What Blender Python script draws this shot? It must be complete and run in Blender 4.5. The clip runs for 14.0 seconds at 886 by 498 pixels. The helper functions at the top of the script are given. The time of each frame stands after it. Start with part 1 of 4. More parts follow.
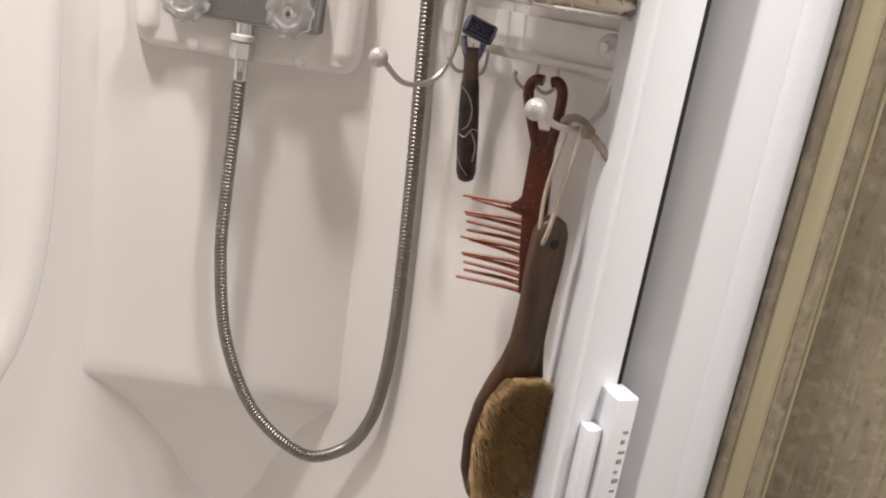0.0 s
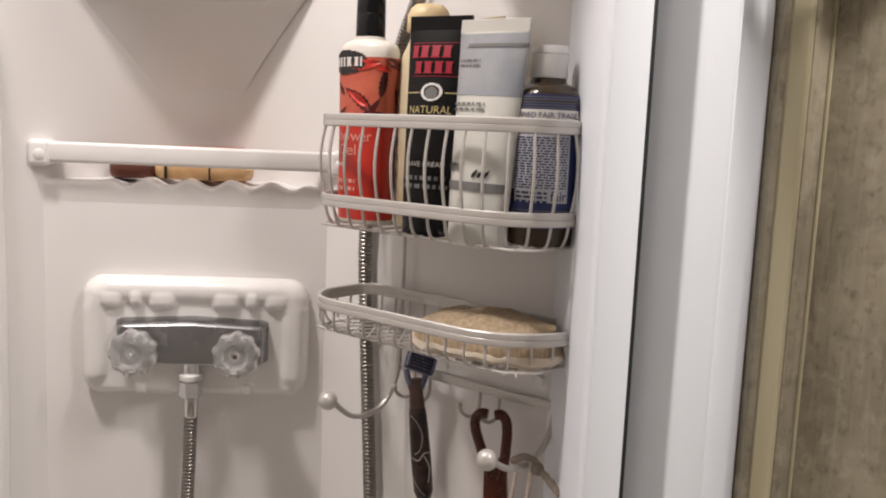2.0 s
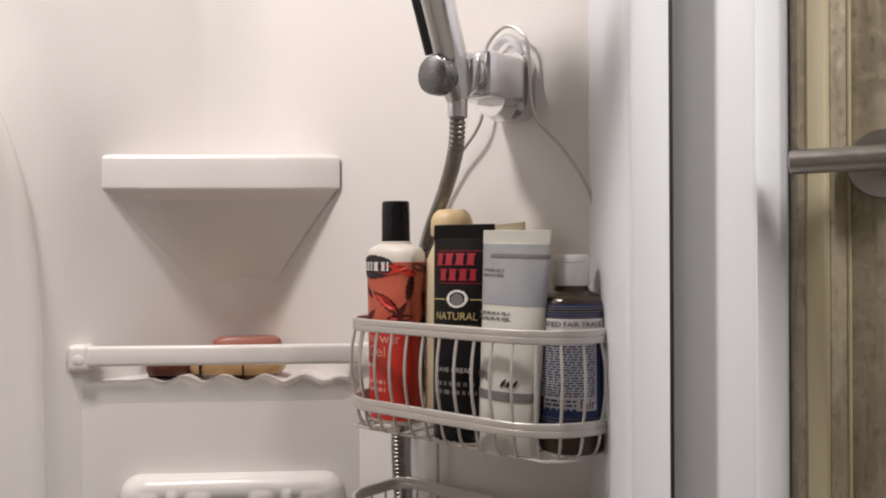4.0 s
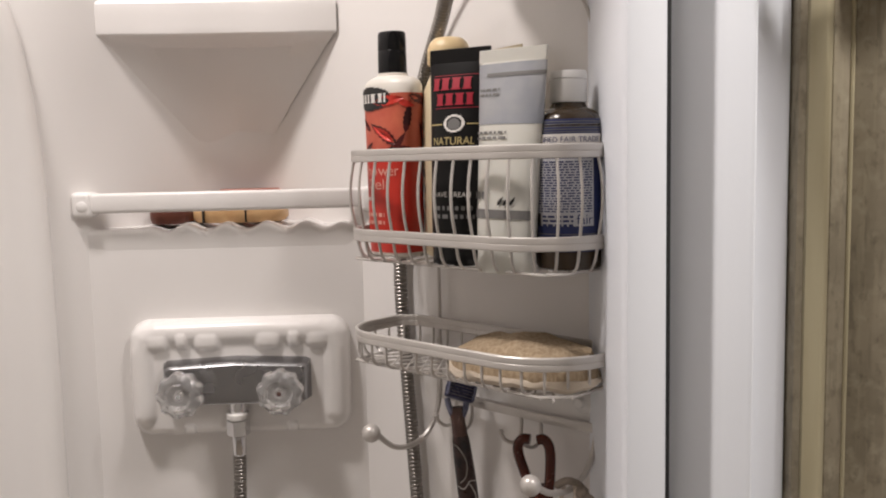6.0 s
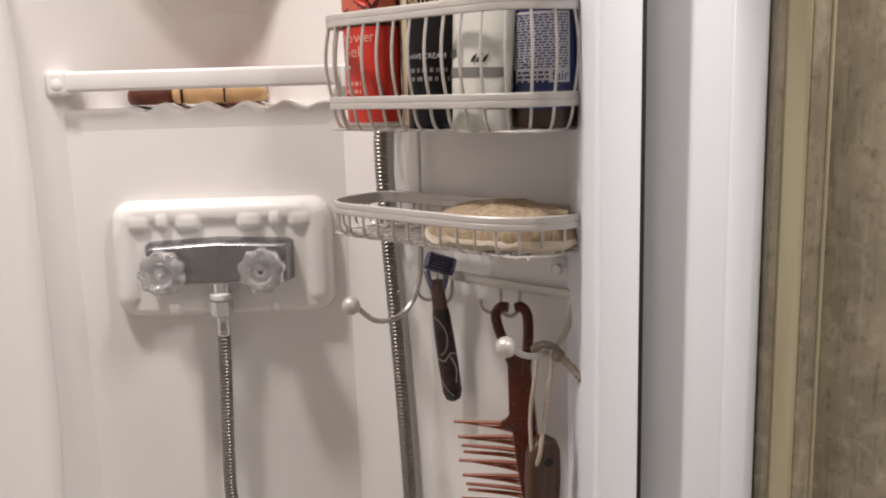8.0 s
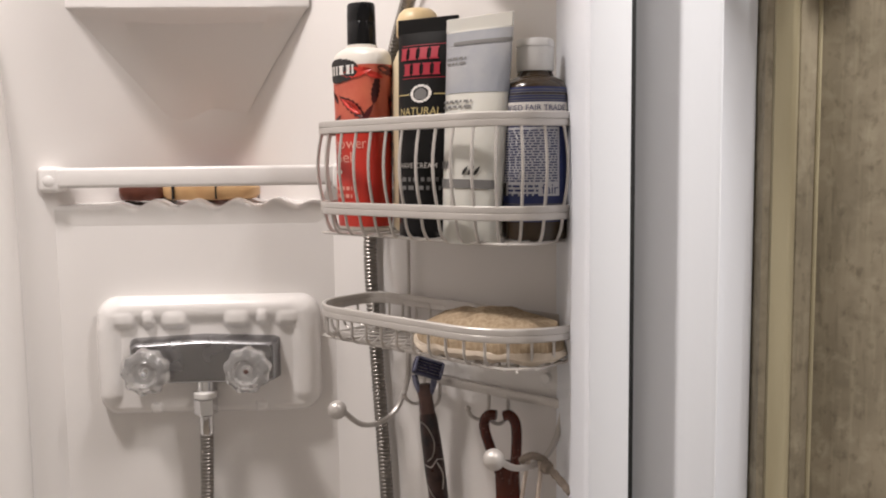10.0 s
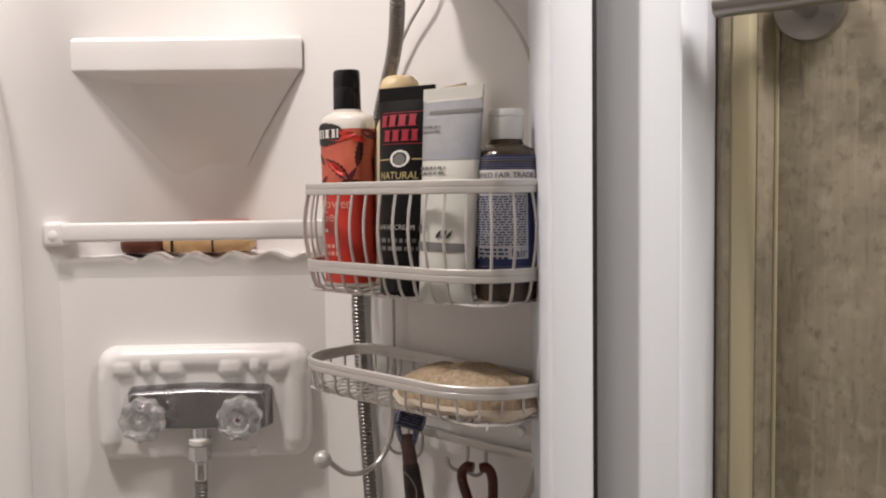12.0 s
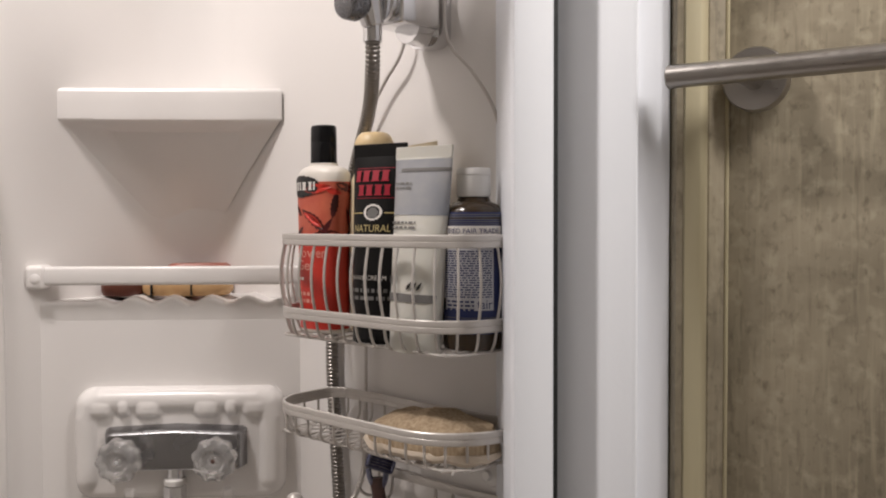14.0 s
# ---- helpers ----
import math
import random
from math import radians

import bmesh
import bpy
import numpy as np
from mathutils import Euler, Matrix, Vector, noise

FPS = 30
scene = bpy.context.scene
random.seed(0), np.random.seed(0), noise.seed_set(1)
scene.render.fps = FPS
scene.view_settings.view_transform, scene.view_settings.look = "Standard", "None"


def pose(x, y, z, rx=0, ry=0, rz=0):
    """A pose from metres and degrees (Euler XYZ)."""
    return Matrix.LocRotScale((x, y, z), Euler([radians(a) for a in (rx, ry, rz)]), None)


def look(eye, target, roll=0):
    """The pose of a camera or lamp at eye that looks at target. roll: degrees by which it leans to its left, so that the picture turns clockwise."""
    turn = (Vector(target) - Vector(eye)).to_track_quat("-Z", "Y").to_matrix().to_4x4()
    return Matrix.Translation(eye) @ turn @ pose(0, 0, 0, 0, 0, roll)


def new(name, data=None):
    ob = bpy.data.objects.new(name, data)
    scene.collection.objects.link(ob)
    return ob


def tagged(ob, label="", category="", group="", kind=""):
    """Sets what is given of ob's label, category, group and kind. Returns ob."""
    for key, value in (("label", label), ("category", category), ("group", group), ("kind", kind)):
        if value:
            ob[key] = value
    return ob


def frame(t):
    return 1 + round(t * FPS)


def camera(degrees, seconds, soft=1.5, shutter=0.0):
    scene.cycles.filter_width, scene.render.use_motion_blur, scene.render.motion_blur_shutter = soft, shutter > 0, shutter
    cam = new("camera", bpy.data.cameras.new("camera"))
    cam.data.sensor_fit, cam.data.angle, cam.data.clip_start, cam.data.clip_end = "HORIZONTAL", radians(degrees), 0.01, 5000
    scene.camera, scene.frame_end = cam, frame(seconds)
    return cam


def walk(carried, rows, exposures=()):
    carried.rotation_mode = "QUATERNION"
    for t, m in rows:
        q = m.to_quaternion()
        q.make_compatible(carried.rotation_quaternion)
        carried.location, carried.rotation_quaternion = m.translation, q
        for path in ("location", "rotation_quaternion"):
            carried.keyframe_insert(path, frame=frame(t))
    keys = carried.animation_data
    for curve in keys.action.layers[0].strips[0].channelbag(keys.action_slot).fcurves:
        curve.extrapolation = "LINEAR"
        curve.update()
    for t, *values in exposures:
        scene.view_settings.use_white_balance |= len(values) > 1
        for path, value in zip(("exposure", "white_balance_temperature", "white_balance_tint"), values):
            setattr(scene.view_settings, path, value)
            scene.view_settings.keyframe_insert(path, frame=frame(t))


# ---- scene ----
cam = camera(54.3, 14.0, soft=2.0)
PATH = [
    (0, (0.1594, 0.0519, 1.1376), (0.2169, 1.9609, 0.5438), 9.11),
    (0.5, (0.1423, 0.0482, 1.1817), (0.3420, 1.9702, 0.6656), 7.23),
    (1, (0.1321, 0.0436, 1.2198), (0.3595, 1.9801, 0.7741), 5.24),
    (1.5, (0.1278, 0.0422, 1.2650), (0.3385, 1.9980, 0.9035), 3.78),
    (2, (0.1268, 0.0472, 1.3097), (0.3131, 2.0217, 1.0516), 2.48),
    (2.5, (0.1224, 0.0496, 1.3514), (0.2958, 2.0370, 1.2101), 1.30),
    (2.7, (0.1272, 0.0517, 1.3663), (0.2799, 2.0438, 1.2771), 0.84),
    (3.2, (0.1301, 0.0506, 1.3809), (0.2619, 2.0460, 1.3468), 0.32),
    (3.75, (0.1285, 0.0444, 1.3884), (0.2464, 2.0409, 1.3881), -0.11),
    (4.3, (0.1260, 0.0380, 1.3883), (0.2353, 2.0350, 1.3877), -0.44),
    (4.8, (0.1263, 0.0367, 1.3826), (0.2287, 2.0338, 1.3473), -0.68),
    (5, (0.1284, 0.0385, 1.3762), (0.2247, 2.0347, 1.2988), -0.86),
    (5.5, (0.1371, 0.0431, 1.3485), (0.2134, 2.0359, 1.1974), -1.11),
    (6, (0.1399, 0.0398, 1.3161), (0.2173, 2.0276, 1.1093), -1.27),
    (6.5, (0.1452, 0.0382, 1.2928), (0.2187, 2.0181, 1.0196), -1.55),
    (7, (0.1521, 0.0347, 1.2712), (0.2198, 2.0054, 0.9370), -1.80),
    (7.2, (0.1559, 0.0359, 1.2643), (0.2174, 2.0019, 0.9021), -1.98),
    (7.75, (0.1620, 0.0389, 1.2587), (0.2191, 2.0034, 0.8877), -1.86),
    (8.25, (0.1675, 0.0428, 1.2594), (0.2266, 2.0124, 0.9172), -1.34),
    (8.75, (0.1706, 0.0462, 1.2644), (0.2365, 2.0227, 0.9655), -0.81),
    (9.3, (0.1689, 0.0476, 1.2736), (0.2463, 2.0293, 1.0149), -0.59),
    (9.5, (0.1650, 0.0473, 1.2813), (0.2519, 2.0311, 1.0428), -0.67),
    (10, (0.1630, 0.0451, 1.2880), (0.2554, 2.0331, 1.0902), -0.74),
    (10.5, (0.1679, 0.0390, 1.2923), (0.2516, 2.0300, 1.1220), -0.72),
    (11, (0.1754, 0.0313, 1.3002), (0.2480, 2.0238, 1.1438), -0.82),
    (11.5, (0.1877, 0.0226, 1.3091), (0.2433, 2.0165, 1.1629), -0.91),
    (12, (0.2011, 0.0153, 1.3173), (0.2423, 2.0103, 1.1830), -0.82),
    (12.5, (0.2111, 0.0046, 1.3255), (0.2487, 2.0005, 1.2028), -0.66),
    (13, (0.2132, -0.0070, 1.3290), (0.2666, 1.9897, 1.2273), -0.41),
    (13.5, (0.2107, -0.0165, 1.3333), (0.2866, 1.9804, 1.2517), -0.27),
    (14, (0.2093, -0.0194, 1.3363), (0.2972, 1.9777, 1.2751), -0.15),
]
walk(cam, [(t, look(eye, target, roll)) for t, eye, target, roll in PATH], exposures=[(0, 0.80), (0.5, 0.66), (1, 0.58), (2, 0.27), (2.5, 0.02), (5, -0.18), (6, 0.12), (7, 0.35), (9.5, 0.42), (10.5, 0.16), (12, 0.10), (14, -0.08)])

# ---- light ----
world = bpy.data.worlds.new("world")
world.use_nodes = True
world.node_tree.nodes["Background"].inputs[0].default_value = (1.0, 0.95, 0.9, 1)
world.node_tree.nodes["Background"].inputs[1].default_value = 0.05
scene.world = world


def area_lamp(name, eye, target, size, watts, colour):
    data = bpy.data.lights.new(name, "AREA")
    data.shape, data.size, data.energy, data.color = "DISK", size, watts, colour
    ob = new(name, data)
    ob.matrix_basis = look(eye, target)
    return ob


area_lamp("stall_ceiling_light", (-0.36, 0.55, 2.26), (-0.30, 0.62, 0.0), 0.15, 10.3, (1.0, 0.92, 0.89))
ceiling_strip = area_lamp("bathroom_ceiling_light", (0.86, -0.05, 2.26), (0.80, 0.0, 0.0), 0.1, 9.2, (1.0, 0.93, 0.90))
ceiling_strip.data.shape, ceiling_strip.data.size, ceiling_strip.data.size_y = "RECTANGLE", 0.60, 0.10
ceiling_strip.matrix_basis = pose(0.74, 0.06, 2.26, 0, 0, -62)
vanity = area_lamp("vanity_light", (0.86, -0.05, 2.26), (0.80, 0.0, 0.0), 0.1, 4.8, (1.0, 0.94, 0.90))
vanity.data.shape, vanity.data.size, vanity.data.size_y = "RECTANGLE", 0.30, 0.07
vanity.matrix_basis = pose(0.466, 0.693, 0, 0, 0, -36) @ pose(0.46, -0.115, 1.84, -25, 0, 0)


# ---- materials ----
def material(name, colour, rough=0.5, metal=0.0, second=None, scale=8.0, amount=0.25, bump=0.0, bump_scale=300.0,
             coat=0.0, spec=0.5, transmission=0.0, ior=1.45, sub=0.0, rough_var=0.08, detail=6.0, stretch=(1, 1, 1)):
    m = bpy.data.materials.new(name)
    m.use_nodes = True
    t = m.node_tree
    b = t.nodes["Principled BSDF"]
    b.inputs["Roughness"].default_value, b.inputs["Metallic"].default_value = rough, metal
    b.inputs["IOR"].default_value = ior
    b.inputs["Transmission Weight"].default_value = transmission
    b.inputs["Coat Weight"].default_value = coat
    b.inputs["Specular IOR Level"].default_value = spec
    if sub:
        b.inputs["Subsurface Weight"].default_value = sub
        b.inputs["Subsurface Radius"].default_value = (0.01, 0.008, 0.006)
    second = second or tuple(c * 0.8 for c in colour)
    where = t.nodes.new("ShaderNodeTexCoord")
    mapping = t.nodes.new("ShaderNodeMapping")
    mapping.inputs["Scale"].default_value = stretch
    t.links.new(where.outputs["Object"], mapping.inputs[0])
    n1 = t.nodes.new("ShaderNodeTexNoise")
    n1.inputs["Scale"].default_value, n1.inputs["Detail"].default_value = scale, detail
    t.links.new(mapping.outputs[0], n1.inputs["Vector"])
    n2 = t.nodes.new("ShaderNodeTexNoise")
    n2.inputs["Scale"].default_value, n2.inputs["Detail"].default_value = bump_scale, 3
    t.links.new(mapping.outputs[0], n2.inputs["Vector"])
    ramp = t.nodes.new("ShaderNodeMapRange")
    ramp.inputs[1].default_value, ramp.inputs[2].default_value = 0.35, 0.7
    ramp.inputs[4].default_value = amount
    t.links.new(n1.outputs[0], ramp.inputs[0])
    mix = t.nodes.new("ShaderNodeMix")
    mix.data_type = "RGBA"
    mix.inputs[6].default_value, mix.inputs[7].default_value = (*colour, 1), (*second, 1)
    t.links.new(ramp.outputs[0], mix.inputs[0])
    t.links.new(mix.outputs[2], b.inputs["Base Color"])
    vary = t.nodes.new("ShaderNodeMapRange")
    vary.inputs[3].default_value, vary.inputs[4].default_value = max(rough - rough_var, 0.02), min(rough + rough_var, 1)
    t.links.new(n2.outputs[0], vary.inputs[0])
    t.links.new(vary.outputs[0], b.inputs["Roughness"])
    if bump:
        bn = t.nodes.new("ShaderNodeBump")
        bn.inputs["Strength"].default_value, bn.inputs["Distance"].default_value = bump, 0.001
        t.links.new(n2.outputs[0], bn.inputs["Height"])
        t.links.new(bn.outputs[0], b.inputs["Normal"])
    return m


ACRYLIC = material("acrylic", (0.83, 0.805, 0.785), 0.25, second=(0.80, 0.77, 0.745), scale=3.0, amount=0.4, rough_var=0.02, bump_scale=15)
JAMB = material("white_vinyl", (0.795, 0.82, 0.868), 0.38, second=(0.755, 0.78, 0.828), scale=5, amount=0.3, bump=0.06, bump_scale=200)
BLACK = material("black_rubber", (0.012, 0.013, 0.014), 0.6)
CHROME = material("chrome", (0.75, 0.75, 0.76), 0.12, 1.0, second=(0.62, 0.62, 0.63), scale=30, amount=0.4, rough_var=0.06)
VALVE = material("worn_chrome", (0.36, 0.36, 0.37), 0.27, 1.0, second=(0.29, 0.29, 0.30), scale=18, amount=0.6, rough_var=0.03, bump_scale=25)
STEEL = material("brushed_steel", (0.42, 0.40, 0.38), 0.33, 1.0, second=(0.34, 0.32, 0.30), scale=20, amount=0.5, rough_var=0.12)
HOSE = material("hose_steel", (0.29, 0.27, 0.25), 0.34, 1.0, second=(0.20, 0.185, 0.17), scale=40, amount=0.5)
WIRE = material("satin_wire", (0.58, 0.55, 0.52), 0.34, 0.3, second=(0.50, 0.47, 0.44), scale=40, amount=0.5, bump=0.05)
CRYSTAL = material("clear_acrylic", (0.98, 0.97, 0.96), 0.05, transmission=0.84, ior=1.49, second=(0.93, 0.93, 0.93), rough_var=0.03)
FROST = material("frosted_plastic", (0.85, 0.86, 0.87), 0.35, transmission=0.6, ior=1.3, second=(0.8, 0.82, 0.84))
PLASTER = material("ceiling_paint", (0.75, 0.73, 0.7), 0.8, bump=0.1)
PAN = material("shower_pan", (0.72, 0.7, 0.68), 0.4, bump=0.1, bump_scale=120)
FLOOR = material("vinyl_floor", (0.28, 0.24, 0.2), 0.5, scale=12, amount=0.6, bump=0.1)
YELLOW = material("yellowed_wood_trim", (0.43, 0.385, 0.26), 0.5, second=(0.34, 0.295, 0.185), scale=14, amount=0.6, bump=0.1, stretch=(4, 4, 0.4))


def concrete():
    """Printed concrete-look wallboard: olive grey-brown, cloudy, with fine scratches."""
    m = material("concrete_print", (0.36, 0.315, 0.232), 0.42, second=(0.205, 0.178, 0.128), scale=11.0, amount=1.0, bump=0.12, bump_scale=90, detail=9)
    t = m.node_tree
    b = t.nodes["Principled BSDF"]
    old = b.inputs["Base Color"].links[0].from_socket
    where = t.nodes["Texture Coordinate"].outputs["Object"]
    def layer(height, low, high, most, colour):
        r = t.nodes.new("ShaderNodeMapRange")
        r.inputs[1].default_value, r.inputs[2].default_value, r.inputs[4].default_value = low, high, most
        t.links.new(height, r.inputs[0])
        mix = t.nodes.new("ShaderNodeMix")
        mix.data_type = "RGBA"
        mix.inputs[7].default_value = (*colour, 1)
        t.links.new(r.outputs[0], mix.inputs[0])
        t.links.new(old, mix.inputs[6])
        return mix.outputs[2]

    def cloud(scale, stretch, detail=8):
        mapping = t.nodes.new("ShaderNodeMapping")
        mapping.inputs["Scale"].default_value = stretch
        t.links.new(where, mapping.inputs[0])
        n = t.nodes.new("ShaderNodeTexNoise")
        n.inputs["Scale"].default_value, n.inputs["Detail"].default_value, n.inputs["Distortion"].default_value = scale, detail, 0.15
        t.links.new(mapping.outputs[0], n.inputs["Vector"])
        return n.outputs[0]

    old = layer(cloud(34, (1, 1, 1.4)), 0.54, 0.74, 0.42, (0.12, 0.102, 0.072))
    old = layer(cloud(70, (1, 1, 1)), 0.52, 0.72, 0.65, (0.48, 0.43, 0.32))
    old = layer(cloud(22, (9, 9, 0.5)), 0.52, 0.70, 0.55, (0.44, 0.39, 0.28))
    old = layer(cloud(30, (5, 5, 0.6), 9), 0.57, 0.74, 0.5, (0.09, 0.075, 0.052))
    old = layer(cloud(150, (1, 1, 0.6), 6), 0.55, 0.70, 0.5, (0.10, 0.085, 0.06))
    old = layer(cloud(13, (1, 1, 7), 6), 0.64, 0.74, 0.22, (0.09, 0.075, 0.052))
    old = layer(cloud(4, (1, 1, 0.7), 3), 0.45, 0.7, 0.35, (0.20, 0.17, 0.115))
    t.links.new(old, b.inputs["Base Color"])
    return m


CONCRETE = concrete()


# ---- mesh helpers ----
def mesh(name, bm, mat, smooth=True):
    bmesh.ops.recalc_face_normals(bm, faces=bm.faces)
    data = bpy.data.meshes.new(name)
    bm.to_mesh(data)
    bm.free()
    data.materials.append(mat)
    if smooth:
        data.shade_smooth()
        data.set_sharp_from_angle(angle=radians(38))
    return data


def thing(name, m, label, category, group="", kind=""):
    ob = new(name)
    ob.empty_display_size = 0.02
    ob.matrix_basis = m
    return tagged(ob, label, category, group, kind)


def part(name, bm, mat, parent, label="", m=None):
    ob = new(name, mesh(name, bm, mat))
    ob.parent = parent
    if m is not None:
        ob.matrix_basis = m
    return tagged(ob, label)


def single(name, bm, mat, m, label="", category="", kind="", group=""):
    ob = new(name, mesh(name, bm, mat))
    ob.matrix_basis = m
    return tagged(ob, label, category, group, kind)


def box(bm, lo, hi, bevel=0.0, segments=3):
    made = bmesh.ops.create_cube(bm, size=1)["verts"]
    for v in made:
        v.co = Vector([lo[i] + (v.co[i] + 0.5) * (hi[i] - lo[i]) for i in range(3)])
    if bevel:
        edges = list({e for v in made for e in v.link_edges})
        bmesh.ops.bevel(bm, geom=edges, offset=bevel, segments=segments, affect="EDGES", profile=0.5)
    return bm


def box_bm(lo, hi, bevel=0.0, segments=3):
    return box(bmesh.new(), lo, hi, bevel, segments)


def curve(points, steps=8, closed=False):
    """A smooth line through the points."""
    p = [Vector(q) for q in points]
    n = len(p)
    out = []
    for i in range(n if closed else n - 1):
        a, b, c, d = (p[(i + k) % n] if closed else p[min(max(i + k, 0), n - 1)] for k in (-1, 0, 1, 2))
        for s in range(steps):
            t = s / steps
            out.append(0.5 * (2 * b + (c - a) * t + (2 * a - 5 * b + 4 * c - d) * t * t + (3 * b - a - 3 * c + d) * t ** 3))
    if not closed:
        out.append(p[-1])
    return out


def skin(bm, loops, closed=False, caps=True):
    """Faces between rings of the same count."""
    rings = [[bm.verts.new(co) for co in loop] for loop in loops]
    n = len(rings[0])
    for a, b in zip(rings, rings[1:] + (rings[:1] if closed else [])):
        for i in range(n):
            bm.faces.new((a[i], a[(i + 1) % n], b[(i + 1) % n], b[i]))
    if caps and not closed:
        bm.faces.new(rings[0][::-1])
        bm.faces.new(rings[-1])
    return bm


def tube(bm, points, radius, seg=8, closed=False, band=None):
    """A round wire along the points; radius may be a list. band=(thickness, height): a rounded flat band standing upright."""
    pts = [Vector(p) for p in points]
    n = len(pts)
    loops, normal = [], None
    for i, p in enumerate(pts):
        a = pts[(i - 1) % n] if closed or i else pts[0]
        b = pts[(i + 1) % n] if closed or i < n - 1 else pts[-1]
        tangent = (b - a).normalized()
        if band:
            side = tangent.cross(Vector((0, 0, 1))).normalized()
            up = side.cross(tangent)
            rx, ry = band
        else:
            if normal is None:
                normal = tangent.orthogonal().normalized()
            normal = (normal - tangent * normal.dot(tangent)).normalized()
            side, up = normal, tangent.cross(normal)
            rx = ry = radius[i] if isinstance(radius, list) else radius
        loop = []
        for k in range(seg):
            w = 2 * math.pi * k / seg
            c, s = math.cos(w), math.sin(w)
            if band:
                c, s = math.copysign(abs(c) ** 0.6, c), math.copysign(abs(s) ** 0.6, s)
            loop.append(p + side * rx * c + up * ry * s)
        loops.append(loop)
    return skin(bm, loops, closed)


def tube_bm(points, radius, seg=8, closed=False, band=None):
    return tube(bmesh.new(), points, radius, seg, closed, band)


def ellipse_loop(z, rx, ry, power=2.0, seg=40, cx=0.0, cy=0.0):
    out = []
    for k in range(seg):
        w = 2 * math.pi * k / seg
        c, s = math.cos(w), math.sin(w)
        out.append((cx + rx * math.copysign(abs(c) ** (2 / power), c), cy + ry * math.copysign(abs(s) ** (2 / power), s), z))
    return out


def lathe_bm(sections, seg=40):
    """A standing body from rows of (z, rx, ry, power)."""
    return skin(bmesh.new(), [ellipse_loop(*row, seg=seg) for row in sections])


def turned_bm(profile, axis="z", seg=28):
    """A body turned round an axis from rows of (radius, height)."""
    loops = []
    for r, h in profile:
        loop = [(r * math.cos(2 * math.pi * k / seg), r * math.sin(2 * math.pi * k / seg), h) for k in range(seg)]
        if axis == "y":
            loop = [(x, h, y) for x, y, _ in loop]
        if axis == "x":
            loop = [(h, x, y) for x, y, _ in loop]
        loops.append(loop)
    return skin(bmesh.new(), loops)


def at_height(sections, z):
    rows = sorted(sections)
    zs = [r[0] for r in rows]
    return [float(np.interp(z, zs, [r[k] for r in rows])) for k in (1, 2, 3)]


def on_body(sections, s, z, proud):
    """The place s metres round from the front and at height z on a body of round or oval section."""
    rx, ry, power = at_height(sections, z)
    w = s / (0.5 * (rx + max(ry, 0.35 * rx)))
    c, d = math.sin(w), math.cos(w)
    return Vector(((rx + proud) * math.copysign(abs(c) ** (2 / power), c), -(ry + proud) * math.copysign(abs(d) ** (2 / power), d), z))


def label_bm(sections, s0, s1, z0, z1, proud=0.0005, nx=24, nz=8, shape=None):
    """A printed patch that lies on a body; shape(u, v) keeps faces whose middle lies inside."""
    bm = bmesh.new()
    grid = [[bm.verts.new(on_body(sections, s0 + (s1 - s0) * i / nx, z0 + (z1 - z0) * j / nz, proud)) for i in range(nx + 1)] for j in range(nz + 1)]
    for j in range(nz):
        for i in range(nx):
            if shape is None or shape((i + 0.5) / nx * 2 - 1, (j + 0.5) / nz * 2 - 1):
                bm.faces.new((grid[j][i], grid[j][i + 1], grid[j + 1][i + 1], grid[j + 1][i]))
    for v in [v for v in bm.verts if not v.link_faces]:
        bm.verts.remove(v)
    return bm


def round_patch(u, v):
    return u * u + v * v < 1


def words_bm(text, height, place, spread=1.0):
    """Letters of that height as a mesh; place(x, y) gives the place of a point of the flat text, centred on 0."""
    data = bpy.data.curves.new("words", "FONT")
    data.body, data.size, data.align_x, data.align_y = text, height * 1.4, "CENTER", "CENTER"
    data.resolution_u = 3
    ob = bpy.data.objects.new("words", data)
    scene.collection.objects.link(ob)
    flat = bpy.data.meshes.new_from_object(ob.evaluated_get(bpy.context.evaluated_depsgraph_get()))
    bpy.data.objects.remove(ob)
    bm = bmesh.new()
    bm.from_mesh(flat)
    bpy.data.meshes.remove(flat)
    for v in bm.verts:
        v.co = place(v.co.x * spread, v.co.y)
    return bm


RIGHT = pose(0.0875, 0.975, 0, 0, 0, -45)   # along the right shower wall; its y points into the wall
LEFT = pose(-0.202, 0.975, 0, 0, 0, 45)     # along the left shower wall: x points to the corner, y into the wall
PANEL = pose(0, 0.975, 0)
TOP = 2.3


# ---- structure ----
def slab(name, m, x0, x1, z0, z1, mat, thick=0.06, label=""):
    return single(name, box_bm((x0, 0, z0), (x1, thick, z1), 0.002, 1), mat, m, label, "", "structure")


def prism_bm(plan, z0, z1):
    bm = bmesh.new()
    skin(bm, [[(x, y, z0) for x, y in plan], [(x, y, z1) for x, y in plan]])
    return bm


